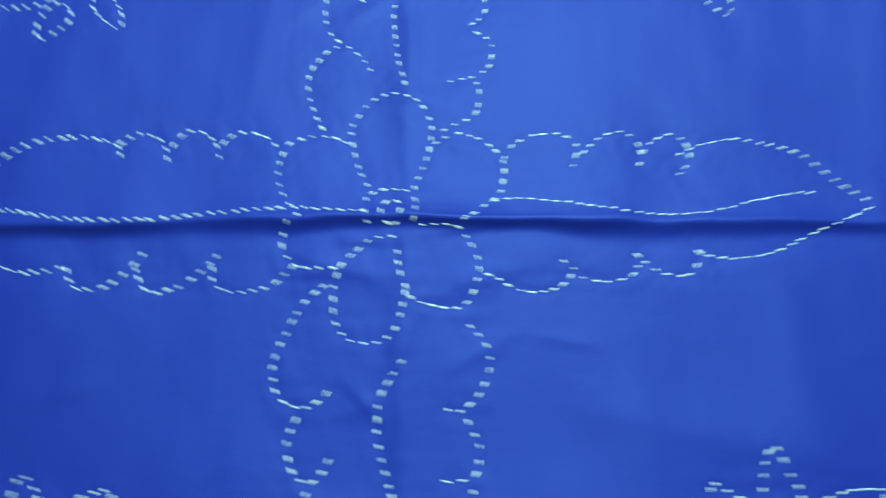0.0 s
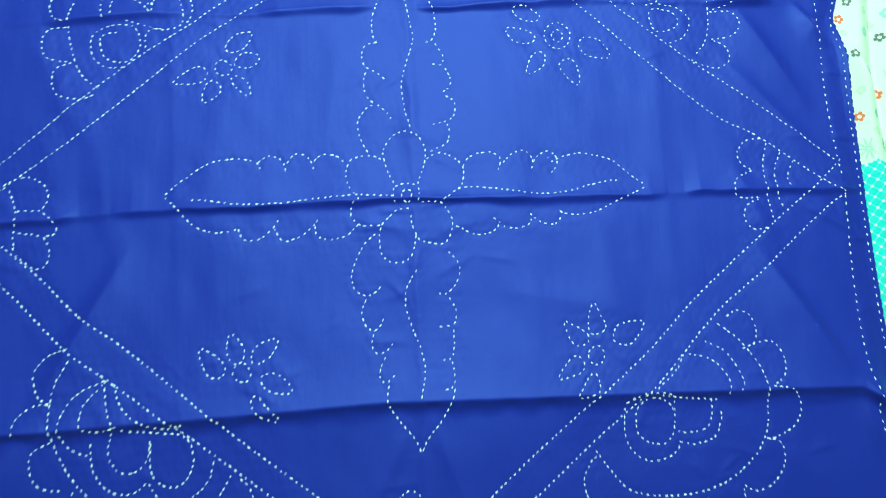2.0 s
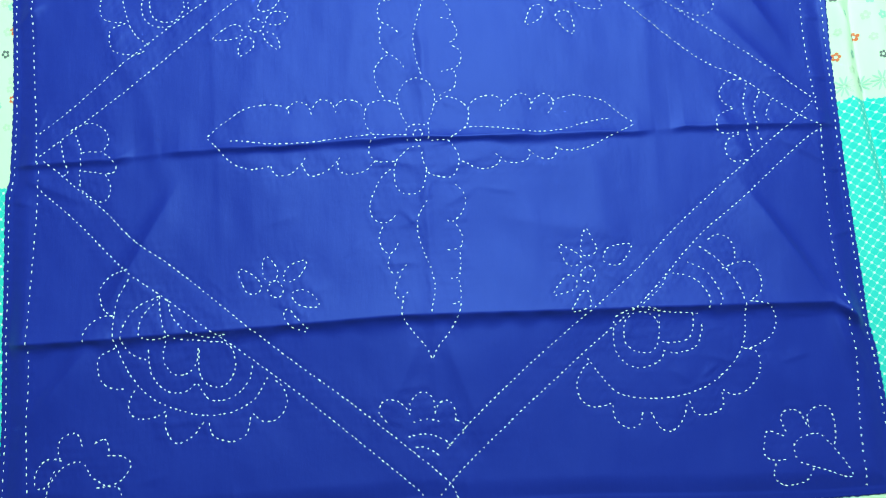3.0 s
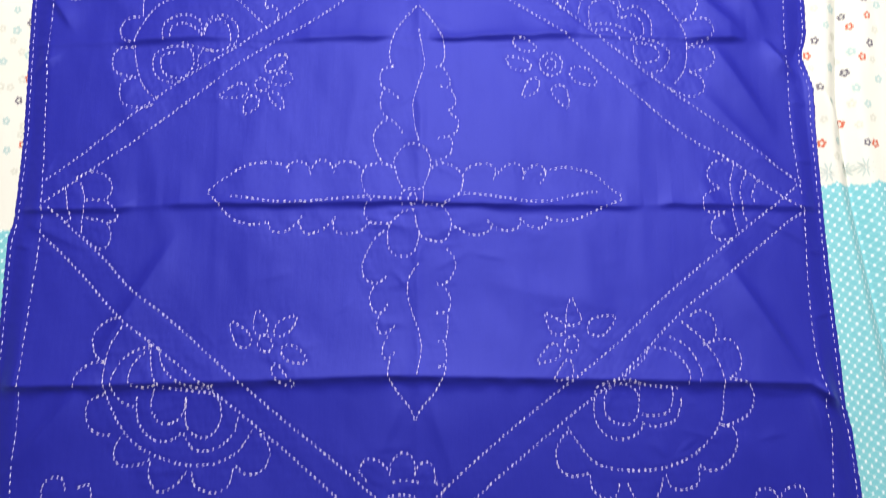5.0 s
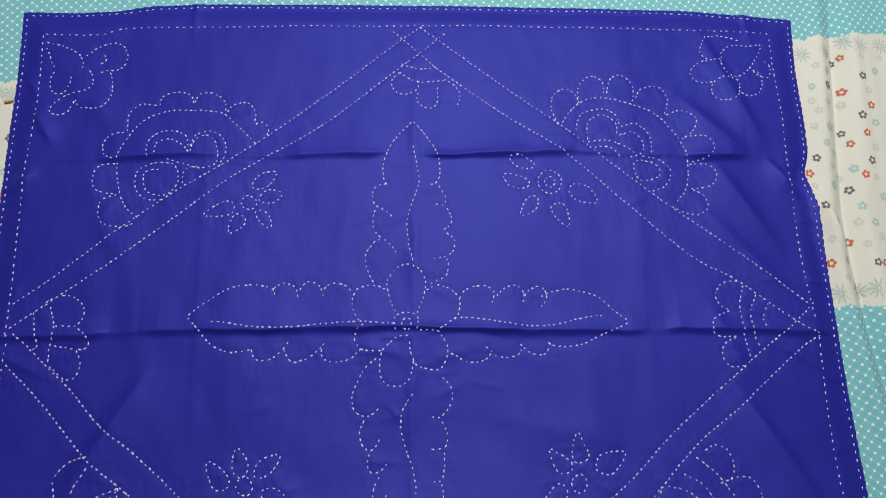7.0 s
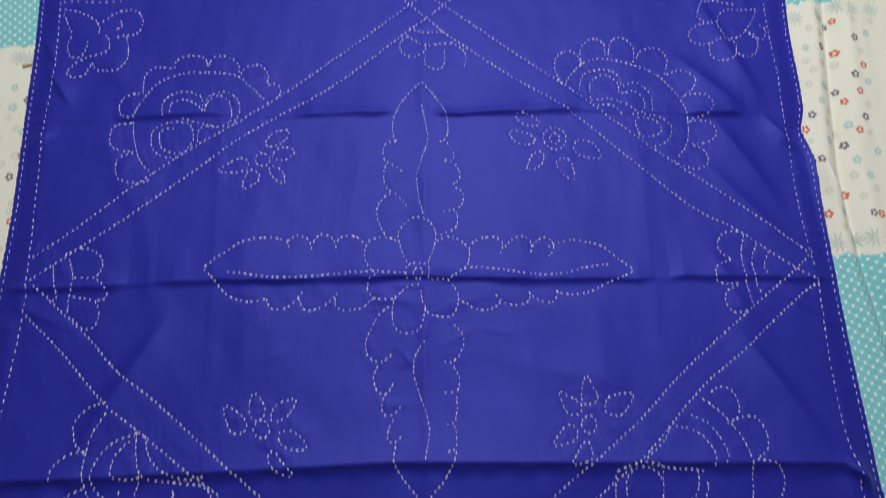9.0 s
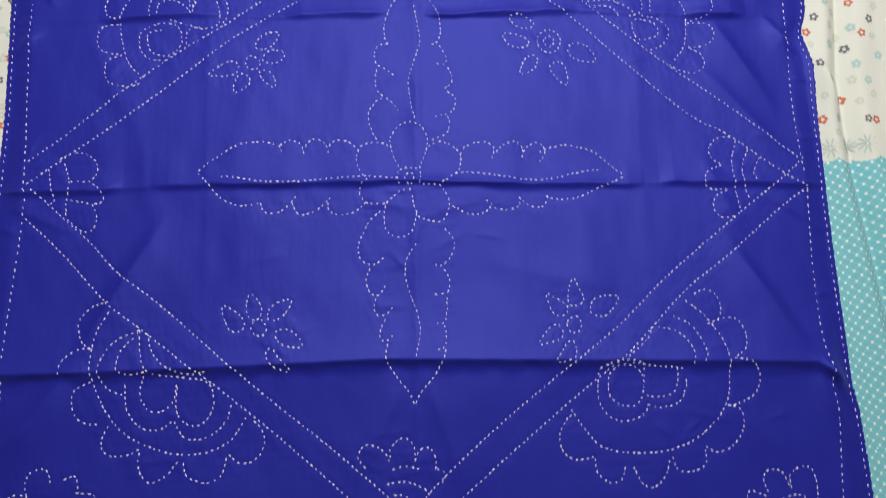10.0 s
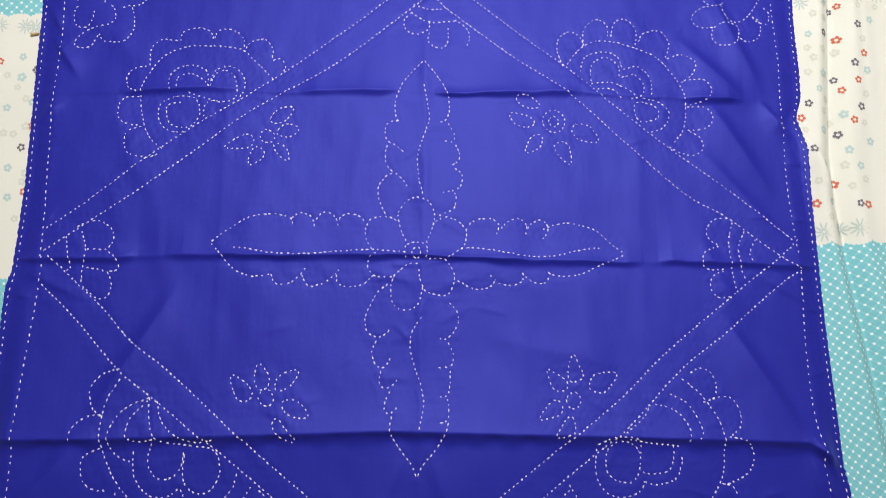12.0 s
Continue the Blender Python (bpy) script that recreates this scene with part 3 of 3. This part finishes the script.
run(m, (-416, 15), (-372, 50), (-318, 97), (-261, 143), (-184, 196), (-84, 276), (-12, 339), (19, 361))
m = motif("diagonal_band")
run(m, (14, 361), (46, 335), (110, 285), (182, 232), (251, 175), (306, 131), (378, 76), (447, 21))
m = motif("diagonal_band")
run(m, (-19, 356), (16, 323), (45, 297), (109, 249), (187, 197), (248, 141), (320, 76), (368, 48), (426, 4), (455, -13))
m = motif("diagonal_band")
run(m, (453, 23), (428, 0), (362, -52), (284, -116), (233, -164), (169, -214), (106, -264), (43, -319), (18, -345))
m = motif("diagonal_band")
run(m, (456, -13), (427, -32), (361, -87), (303, -132), (239, -195), (168, -252), (93, -314), (34, -366), (6, -397))
m = motif("diagonal_band")
run(m, (-409, -14), (-373, -46), (-340, -75), (-313, -104), (-274, -133), (-210, -186), (-146, -240), (-82, -290), (-20, -342), (18, -376), (30, -397))
m = motif("diagonal_band")
run(m, (-414, -46), (-371, -85), (-325, -133), (-280, -168), (-209, -221), (-145, -271), (-82, -324), (-19, -379), (-4, -397))
m = motif("corner_fan")
run(m, (-294, 113), (-311, 128), (-322, 158), (-325, 182), (-318, 206), (-302, 231), (-278, 243), (-246, 245), (-213, 242), (-196, 228), (-178, 211), (-172, 204))
run(m, (-298, 108), (-310, 103), (-332, 107), (-338, 121), (-335, 134), (-320, 141))
run(m, (-323, 141), (-343, 145), (-349, 161), (-343, 175), (-325, 178))
run(m, (-328, 182), (-340, 188), (-343, 202), (-335, 213), (-320, 216))
run(m, (-318, 216), (-319, 238), (-308, 252), (-288, 251))
run(m, (-286, 249), (-283, 262), (-267, 268), (-251, 264), (-246, 253))
run(m, (-246, 253), (-241, 265), (-225, 267), (-211, 257), (-209, 244))
run(m, (-208, 242), (-201, 252), (-185, 256), (-175, 243), (-175, 232))
run(m, (-175, 228), (-166, 232), (-159, 223), (-161, 213))
run(m, (-291, 185), (-294, 199), (-287, 213), (-269, 219), (-252, 213), (-247, 198))
run(m, (-246, 198), (-240, 214), (-224, 219), (-209, 210), (-205, 193), (-211, 179))
run(m, (-284, 189), (-283, 203), (-268, 208), (-254, 201), (-246, 191))
run(m, (-245, 191), (-242, 206), (-230, 214), (-218, 207), (-214, 189), (-217, 178), (-233, 174), (-252, 179), (-272, 185))
run(m, (-258, 172), (-265, 179), (-287, 178), (-302, 168), (-301, 148), (-289, 136), (-270, 135))
run(m, (-257, 172), (-256, 155), (-268, 141), (-287, 144), (-294, 158), (-292, 169), (-277, 172))
run(m, (-233, 175), (-246, 174), (-251, 165), (-250, 153))
m = motif("corner_fan")
run(m, (182, 235), (196, 254), (210, 265), (231, 269), (258, 263), (291, 251), (309, 233), (324, 208), (328, 183), (323, 155), (310, 138))
run(m, (178, 232), (171, 254), (174, 272), (188, 280), (201, 272), (203, 258))
run(m, (204, 261), (205, 284), (219, 297), (233, 291), (235, 273))
run(m, (238, 273), (243, 293), (257, 299), (270, 284), (268, 263))
run(m, (272, 268), (280, 281), (301, 285), (311, 268), (305, 248))
run(m, (307, 248), (325, 253), (341, 244), (339, 230), (328, 219), (321, 217))
run(m, (325, 219), (349, 220), (359, 208), (352, 194), (332, 188))
run(m, (328, 186), (351, 185), (360, 173), (352, 159), (328, 155))
run(m, (330, 155), (344, 145), (345, 131), (332, 123), (313, 129), (303, 134))
run(m, (198, 225), (206, 247), (230, 254), (246, 247), (252, 232), (269, 236), (285, 222), (286, 198))
run(m, (212, 214), (213, 236), (230, 247), (246, 236), (248, 221), (265, 225), (277, 211), (273, 197), (259, 193))
run(m, (211, 212), (234, 214), (254, 207), (266, 197))
run(m, (217, 205), (237, 205), (249, 193))
run(m, (273, 195), (295, 190), (307, 176), (299, 158), (282, 151))
run(m, (265, 188), (288, 186), (294, 172), (280, 165), (267, 168), (265, 188))
m = motif("corner_fan")
run(m, (-312, -149), (-324, -171), (-328, -196), (-325, -224), (-312, -252), (-293, -274), (-270, -287), (-239, -296), (-208, -295), (-183, -283), (-167, -259))
run(m, (-280, -168), (-308, -183), (-320, -209), (-313, -227), (-294, -237))
run(m, (-312, -138), (-334, -145), (-345, -161), (-339, -180), (-327, -190))
run(m, (-327, -187), (-345, -190), (-358, -202), (-359, -215))
run(m, (-326, -221), (-344, -231), (-345, -249), (-337, -262), (-318, -266))
run(m, (-308, -266), (-315, -284), (-308, -296), (-289, -297), (-275, -290))
run(m, (-275, -293), (-276, -308), (-266, -324), (-248, -318), (-235, -302))
run(m, (-231, -303), (-226, -318), (-207, -325), (-191, -318), (-186, -299))
run(m, (-186, -296), (-173, -306), (-157, -303), (-148, -287), (-152, -271), (-161, -263))
run(m, (-272, -209), (-278, -234), (-268, -252), (-252, -252), (-243, -240), (-241, -224))
run(m, (-240, -227), (-240, -252), (-227, -267), (-211, -265), (-202, -249), (-204, -230), (-212, -221))
run(m, (-294, -224), (-290, -252), (-274, -270), (-255, -271), (-243, -262))
run(m, (-243, -262), (-230, -280), (-208, -280), (-189, -265), (-183, -246))
run(m, (-273, -171), (-267, -190), (-254, -205), (-231, -215), (-209, -212))
run(m, (-281, -168), (-279, -190), (-269, -212), (-238, -218), (-212, -221))
run(m, (-281, -171), (-298, -190), (-301, -209), (-288, -215), (-272, -212))
m = motif("corner_fan")
run(m, (303, -141), (322, -157), (340, -183), (346, -208), (345, -239), (333, -264), (309, -286), (281, -298), (243, -302), (206, -295), (184, -271), (173, -255))
run(m, (313, -135), (325, -129), (338, -135), (342, -151), (337, -164))
run(m, (324, -167), (353, -160), (365, -173), (365, -192), (352, -203))
run(m, (349, -203), (371, -208), (380, -224), (373, -242), (351, -253), (341, -253))
run(m, (341, -253), (356, -258), (358, -277), (346, -295), (328, -302), (315, -295))
run(m, (315, -297), (315, -314), (302, -321), (286, -320), (279, -305))
run(m, (277, -308), (271, -326), (258, -337), (246, -332), (237, -314))
run(m, (230, -314), (224, -329), (211, -331), (199, -320), (198, -305))
run(m, (198, -305), (177, -308), (164, -299), (161, -283), (168, -268), (176, -261))
run(m, (216, -221), (216, -242), (228, -252), (244, -252), (252, -239), (252, -221), (241, -211), (226, -211), (216, -221))
run(m, (205, -217), (204, -246), (215, -264), (234, -269), (253, -261), (257, -249))
run(m, (253, -242), (269, -244), (285, -239), (290, -224), (289, -211))
run(m, (255, -252), (272, -255), (291, -249), (299, -230), (298, -224))
run(m, (205, -214), (226, -205), (251, -208), (254, -224))
run(m, (238, -207), (264, -211), (298, -214))
run(m, (235, -202), (258, -183), (267, -170), (293, -176), (307, -195), (306, -211))
run(m, (287, -157), (309, -170), (321, -195), (317, -208))
m = motif("small_flower")
run(m, (181, -116), (175, -132), (176, -145), (185, -146), (192, -140), (188, -129), (181, -116))
run(m, (151, -133), (156, -151), (163, -157), (173, -154), (173, -145), (160, -137), (151, -133))
run(m, (230, -136), (205, -138), (198, -151), (204, -157), (217, -156), (230, -136))
run(m, (141, -187), (153, -186), (166, -180), (166, -170), (157, -167), (147, -177), (141, -187))
run(m, (159, -206), (169, -189), (176, -183), (180, -192), (178, -202), (159, -206))
run(m, (188, -165), (183, -175), (174, -173), (173, -163), (182, -157), (188, -165))
m = motif("small_flower")
run(m, (-167, -131), (-171, -145), (-166, -158), (-157, -158), (-155, -145), (-167, -131))
run(m, (-196, -144), (-191, -164), (-182, -172), (-172, -167), (-176, -155), (-196, -144))
run(m, (-124, -137), (-144, -144), (-148, -158), (-138, -159), (-128, -151), (-124, -137))
run(m, (-110, -188), (-131, -186), (-139, -174), (-131, -169), (-118, -174), (-110, -188))
run(m, (-124, -215), (-140, -208), (-148, -196), (-143, -189), (-134, -199), (-121, -213))
run(m, (-148, -167), (-152, -176), (-161, -174), (-165, -165), (-157, -158), (-148, -167))
m = motif("small_flower")
run(m, (-147, 170), (-163, 168), (-173, 155), (-167, 149), (-153, 155), (-147, 170))
run(m, (-139, 145), (-145, 135), (-157, 133), (-164, 138), (-155, 149), (-139, 145))
run(m, (-149, 103), (-162, 112), (-167, 122), (-159, 124), (-150, 115), (-149, 103))
run(m, (-194, 97), (-193, 112), (-186, 120), (-178, 115), (-179, 105), (-194, 97))
run(m, (-223, 117), (-213, 128), (-198, 135), (-190, 128), (-197, 118), (-223, 117))
run(m, (-166, 134), (-170, 126), (-179, 126), (-183, 134), (-177, 142), (-166, 134))
m = motif("small_flower")
run(m, (120, 192), (134, 194), (148, 184), (143, 178), (127, 181), (120, 192))
run(m, (112, 171), (130, 169), (142, 161), (135, 154), (119, 157), (112, 171))
run(m, (219, 138), (196, 140), (187, 151), (194, 160), (210, 156), (219, 138))
run(m, (185, 109), (172, 117), (165, 130), (174, 137), (183, 130), (185, 109))
run(m, (131, 121), (135, 137), (145, 145), (151, 140), (147, 128), (131, 121))
run(m, (179, 162), (174, 151), (162, 148), (152, 157), (154, 170), (164, 176), (175, 172), (179, 162))
run(m, (172, 162), (165, 155), (159, 162), (165, 169), (172, 162))
m = motif("half_flower")
run(m, (-381, 17), (-375, 22), (-359, 26), (-343, 19), (-338, 6), (-343, -7))
run(m, (-343, -8), (-331, -20), (-332, -30), (-342, -31))
run(m, (-342, -31), (-336, -46), (-339, -59), (-350, -62), (-369, -48))
run(m, (-391, 9), (-387, -10), (-383, -27), (-389, -33))
run(m, (-375, 16), (-367, -10), (-370, -30), (-369, -46))
run(m, (-368, -7), (-342, -7))
run(m, (-367, -27), (-344, -31))
m = motif("half_flower")
run(m, (371, 46), (355, 45), (344, 33), (346, 20), (358, 13))
run(m, (358, 13), (339, 4), (336, -9), (344, -16), (363, -15))
run(m, (363, -16), (347, -24), (345, -39), (353, -48), (369, -47))
run(m, (376, 43), (369, 17), (371, -13), (375, -39))
run(m, (390, 33), (380, 10), (383, -16), (387, -26))
run(m, (402, 23), (393, 4), (396, -6))
m = motif("half_flower")
run(m, (-8, 300), (-18, 288), (-14, 274), (-1, 270), (13, 278), (12, 289))
run(m, (13, 274), (13, 259), (26, 252), (36, 259), (36, 282))
run(m, (59, 255), (63, 269), (56, 282), (43, 291))
run(m, (-8, 310), (12, 304), (36, 306))
run(m, (-11, 300), (12, 287), (46, 289))
m = motif("half_flower")
run(m, (-42, -314), (-51, -302), (-45, -291), (-32, -291), (-21, -301), (-18, -308))
run(m, (-18, -305), (-17, -293), (-4, -283), (7, -291), (8, -308))
run(m, (8, -308), (13, -296), (24, -294), (30, -305), (29, -317))
run(m, (-17, -315), (-1, -312), (15, -315))
run(m, (-23, -330), (-4, -327), (15, -333), (24, -342))
run(m, (-16, -340), (-1, -342), (12, -351))
run(m, (30, -314), (40, -320), (35, -331))
m = motif("corner_flower")
run(m, (-426, 330), (-407, 326), (-389, 318), (-380, 307), (-380, 296))
run(m, (-425, 325), (-419, 314), (-415, 303), (-410, 296))
run(m, (-410, 292), (-414, 285), (-413, 274), (-408, 265), (-398, 265), (-392, 274), (-390, 287))
run(m, (-379, 313), (-372, 317), (-366, 324), (-352, 331), (-339, 330), (-331, 320), (-331, 306), (-338, 297), (-349, 295))
run(m, (-357, 318), (-354, 308), (-361, 303))
run(m, (-373, 296), (-367, 289), (-365, 278), (-370, 270), (-382, 266))
run(m, (-359, 292), (-349, 295), (-343, 279), (-343, 261), (-351, 248), (-364, 246), (-377, 248), (-383, 258))
run(m, (-382, 266), (-397, 260), (-407, 249), (-409, 240), (-399, 237), (-389, 242), (-383, 256))
m = motif("corner_flower")
run(m, (367, 357), (361, 346), (357, 335), (361, 326), (370, 322), (383, 325))
run(m, (367, 355), (381, 357), (398, 354), (409, 351))
run(m, (383, 325), (386, 336), (399, 344), (418, 343), (435, 345), (428, 329), (417, 313), (404, 302), (390, 304), (382, 317), (383, 325))
run(m, (373, 322), (356, 319), (344, 309), (344, 298), (353, 292), (370, 292))
run(m, (369, 291), (366, 278), (374, 269), (388, 268), (398, 276), (402, 292), (394, 299), (380, 298), (369, 291))
run(m, (401, 279), (412, 275), (424, 279), (430, 292), (428, 305), (419, 311))
run(m, (420, 310), (425, 304), (437, 300), (442, 308), (441, 318), (435, 323))
m = motif("corner_flower")
run(m, (-384, -336), (-387, -321), (-379, -310), (-367, -310), (-361, -324))
run(m, (-381, -336), (-397, -334), (-409, -345), (-410, -361), (-399, -362), (-390, -345))
run(m, (-352, -355), (-334, -364), (-318, -355), (-312, -342), (-322, -334), (-338, -333))
run(m, (-364, -376), (-361, -391), (-345, -394), (-323, -391), (-321, -376), (-327, -365), (-349, -365))
run(m, (-401, -382), (-396, -361), (-381, -342), (-362, -339), (-352, -355))
run(m, (-351, -321), (-338, -316), (-334, -330))
m = motif("corner_flower")
run(m, (380, -345), (376, -329), (383, -321), (396, -323), (403, -338))
run(m, (405, -342), (405, -326), (418, -318), (430, -323), (433, -345), (430, -360))
run(m, (379, -348), (361, -342), (356, -351), (355, -366), (363, -372), (379, -372))
run(m, (366, -374), (363, -389), (375, -399), (397, -395), (406, -381))
run(m, (388, -372), (387, -357), (401, -348), (420, -351), (447, -392), (416, -384), (391, -375))

# stitches along the hem, a little inside the edge
m = motif("hem_stitching")
INSET = 5
side = lambda line, inset, lo, hi: [(1000 * np.interp(v, *line) + inset, v * 1000) for v in np.linspace(lo, hi, 24)]
run(m, *side(LEFT, INSET, -0.385, 0.366), pitch=0.0088)
m = motif("hem_stitching")
run(m, *side(RIGHT, -INSET, -0.405, 0.376), pitch=0.0088)
m = motif("hem_stitching")
run(m, *[(v * 1000, 1000 * np.interp(v, *TOP) - INSET) for v in np.linspace(-0.452, 0.474, 26)], pitch=0.0088)


# ---- the fabric, drawn in along the stitching ----
CELL, LOW_X, LOW_Y = 0.001, -0.48, -0.44
every = np.array([q for _, stitches in motifs for q in stitches])


def smeared(grid, sigma):
    reach = int(3 * sigma / CELL)
    kernel = np.exp(-0.5 * (np.arange(-reach, reach + 1) * CELL / sigma) ** 2)
    for axis in (0, 1):
        grid = np.apply_along_axis(lambda row: np.convolve(row, kernel, "same"), axis, grid)
    return grid


ends = np.zeros((880, 1010))
for cx, cy in ((every[:, 0], every[:, 1]), (every[:, 2], every[:, 3])):
    np.add.at(ends, (((cy - LOW_Y) / CELL).round().astype(int), ((cx - LOW_X) / CELL).round().astype(int)), 1.0)
DRAWN = np.clip(smeared(ends, 0.0018), 0, 1.6)
CROWDED = np.clip(smeared(ends, 0.009) / 14.0, 0, 1)


def sampled(grid, x, y):
    gx, gy = np.clip((x - LOW_X) / CELL, 0, 1008), np.clip((y - LOW_Y) / CELL, 0, 878)
    ix, iy = np.floor(gx).astype(int), np.floor(gy).astype(int)
    fx, fy = gx - ix, gy - iy
    return (grid[iy, ix] * (1 - fx) + grid[iy, ix + 1] * fx) * (1 - fy) + (grid[iy + 1, ix] * (1 - fx) + grid[iy + 1, ix + 1] * fx) * fy


def pucker_height(x, y):
    """The cloth dips at each stitch and crumples where the stitching is dense."""
    rough = 0.6 * waves(x, y, 0.022, 51) + 0.5 * waves(x, y, 0.011, 52)
    return -0.00016 * sampled(DRAWN, x, y) + 0.00040 * sampled(CROWDED, x, y) * rough


def cloth_mesh():
    nu, nv = 640, 560
    u, v = np.meshgrid(np.linspace(0, 1, nu), np.linspace(0, 1, nv))
    y = -0.405 + 0.79 * v
    for _ in range(4):
        xl, xr = np.interp(y, *LEFT), np.interp(y, *RIGHT)
        x = xl + (xr - xl) * u
        yb, yt = np.interp(x, *BOTTOM), np.interp(x, *TOP)
        y = yb + (yt - yb) * v
    # a slightly frayed, hand-cut edge
    rim = (np.abs(u - 0.5) > 0.4995) | (np.abs(v - 0.5) > 0.4995)
    wob = np.random.RandomState(5).uniform(-0.0006, 0.0006, (2, nv, nu))
    pucker = 0.00045 * np.sin((x - y) * 2 * math.pi / 0.009 + 2.0 * np.sin(60 * x) + 2.0 * np.sin(55 * y))
    x, y = x + rim * (wob[0] + pucker), y + rim * (wob[1] + pucker)
    z = cloth_surface(x, y) + pucker_height(x, y)
    pts = np.stack([x, y, z], -1).reshape(-1, 3).tolist()
    k = (np.arange(nv - 1)[:, None] * nu + np.arange(nu - 1)).ravel()
    quads = np.stack([k, k + 1, k + nu + 1, k + nu], 1).tolist()
    loop = [*range(nu), *range(2 * nu - 1, nu * nv, nu), *range(nu * nv - 2, nu * (nv - 1) - 1, -1), *range(nu * (nv - 2), 0, -nu)]
    first = len(pts)
    pts += [(pts[i][0], pts[i][1], float(sheet_height(pts[i][0], pts[i][1])) + 0.0002) for i in loop]
    for a in range(len(loop)):
        b = (a + 1) % len(loop)
        quads.append((loop[b], loop[a], first + a, first + b))
    return pts, quads


cloth = tagged(new("embroidered_cloth"), "creased royal blue cotton cloth with white running-stitch flowers on a bedsheet", "embroidered cloth")
mesh_object("fabric", *cloth_mesh(), BLUE, cloth)



def stitch_places(stitches):
    """The matrices that lay the stitches on the cloth."""
    x0, y0, x1, y1, wide, aside = np.array(stitches).T
    angle = np.arctan2(y1 - y0, x1 - x0)
    nx, ny = -np.sin(angle) * aside, np.cos(angle) * aside
    za, zb = (cloth_surface(x, y) + pucker_height(x, y) + 0.0001 for x, y in ((x0, y0), (x1, y1)))
    for k in range(len(x0)):
        a, b = Vector((x0[k] + nx[k], y0[k] + ny[k], za[k])), Vector((x1[k] + nx[k], y1[k] + ny[k], zb[k]))
        ahead = (b - a).normalized()
        across = Vector((0, 0, 1)).cross(ahead).normalized()
        m = Matrix((ahead, across, ahead.cross(across))).transposed().to_4x4()
        m.translation = (a + b) / 2
        yield m @ Matrix.Diagonal(((b - a).length, wide[k], 0.0011, 1))


single = bpy.data.meshes.new("stitch")
single.from_pydata(FORM.tolist(), [], FORM_FACES)
single.materials.append(THREAD)
single.polygons.foreach_set("use_smooth", [True] * len(single.polygons))
for name, stitches in motifs:
    if name in ("flower_petal", "flower_eye"):
        for m4 in stitch_places(stitches):
            ob = new("stitch", single)
            ob.parent = cloth
            ob.matrix_basis = m4
        continue
    points, polys = [], []
    for m4 in stitch_places(stitches):
        m4 = np.array(m4)
        first = len(points)
        points += (FORM @ m4[:3, :3].T + m4[:3, 3]).tolist()
        polys += [tuple(first + i for i in f) for f in FORM_FACES]
    mesh_object(name, points, polys, THREAD, cloth, "white running stitch " + name.replace("_", " "))

# ---- small things ----
bm = bmesh.new()
bmesh.ops.create_cone(bm, cap_ends=True, segments=8, radius1=0.0015, radius2=0.0011, depth=0.010)
bmesh.ops.transform(bm, matrix=pose(-0.459, 0.255, -0.0036, 0, 90, 12), verts=bm.verts)
tagged(part("straw_bit", bm, STRAW), "tiny tan bit of straw lying on the sheet", "straw")

# a dark cloth lying next to the corner of the blue one
def rumpled(cx, cy, sx, sy, tall):
    n = 28
    u, v = np.meshgrid(np.linspace(-1, 1, n), np.linspace(-1, 1, n))
    r = np.clip(1 - np.maximum(np.abs(u), np.abs(v)) ** 4, 0, 1)
    x, y = cx + sx * u + 0.004 * waves(u, v, 1.1, 31), cy + sy * v + 0.004 * waves(u, v, 1.2, 32)
    z = sheet_height(x, y) + 0.0004 + tall * r * (0.75 + 0.25 * waves(u, v, 0.9, 33))
    k = (np.arange(n - 1)[:, None] * n + np.arange(n - 1)).ravel()
    return np.stack([x, y, z], -1).reshape(-1, 3).tolist(), np.stack([k, k + 1, k + n + 1, k + n], 1).tolist()


tagged(mesh_object("folded_cloth", *rumpled(-0.502, -0.462, 0.048, 0.046, 0.010), NAVY), "dark navy folded cotton cloth lying on the bedsheet", "cloth")

# an added hanging lamp, never in view, built around the light source
light = tagged(new("unseen_pendant_lamp"), "added white hanging lamp, out of view, with a round shade, switched on", "lamp")
light.location = LAMP_AT
bm = bmesh.new()
bmesh.ops.create_cone(bm, cap_ends=False, segments=40, radius1=0.17, radius2=0.05, depth=0.12)
bmesh.ops.transform(bm, matrix=pose(0, 0, 0.10), verts=bm.verts)
bmesh.ops.solidify(bm, geom=bm.faces[:], thickness=0.003)
part("shade", bm, ENAMEL, light)
bm = bmesh.new()
bmesh.ops.create_uvsphere(bm, u_segments=20, v_segments=12, radius=0.035)
bmesh.ops.transform(bm, matrix=pose(0, 0, 0.075), verts=bm.verts)
part("bulb", bm, GLOW, light)
bm = bmesh.new()
bmesh.ops.create_cone(bm, cap_ends=True, segments=8, radius1=0.004, radius2=0.004, depth=0.55)
bmesh.ops.transform(bm, matrix=pose(0, 0, 0.425), verts=bm.verts)
part("cord", bm, ENAMEL, light)
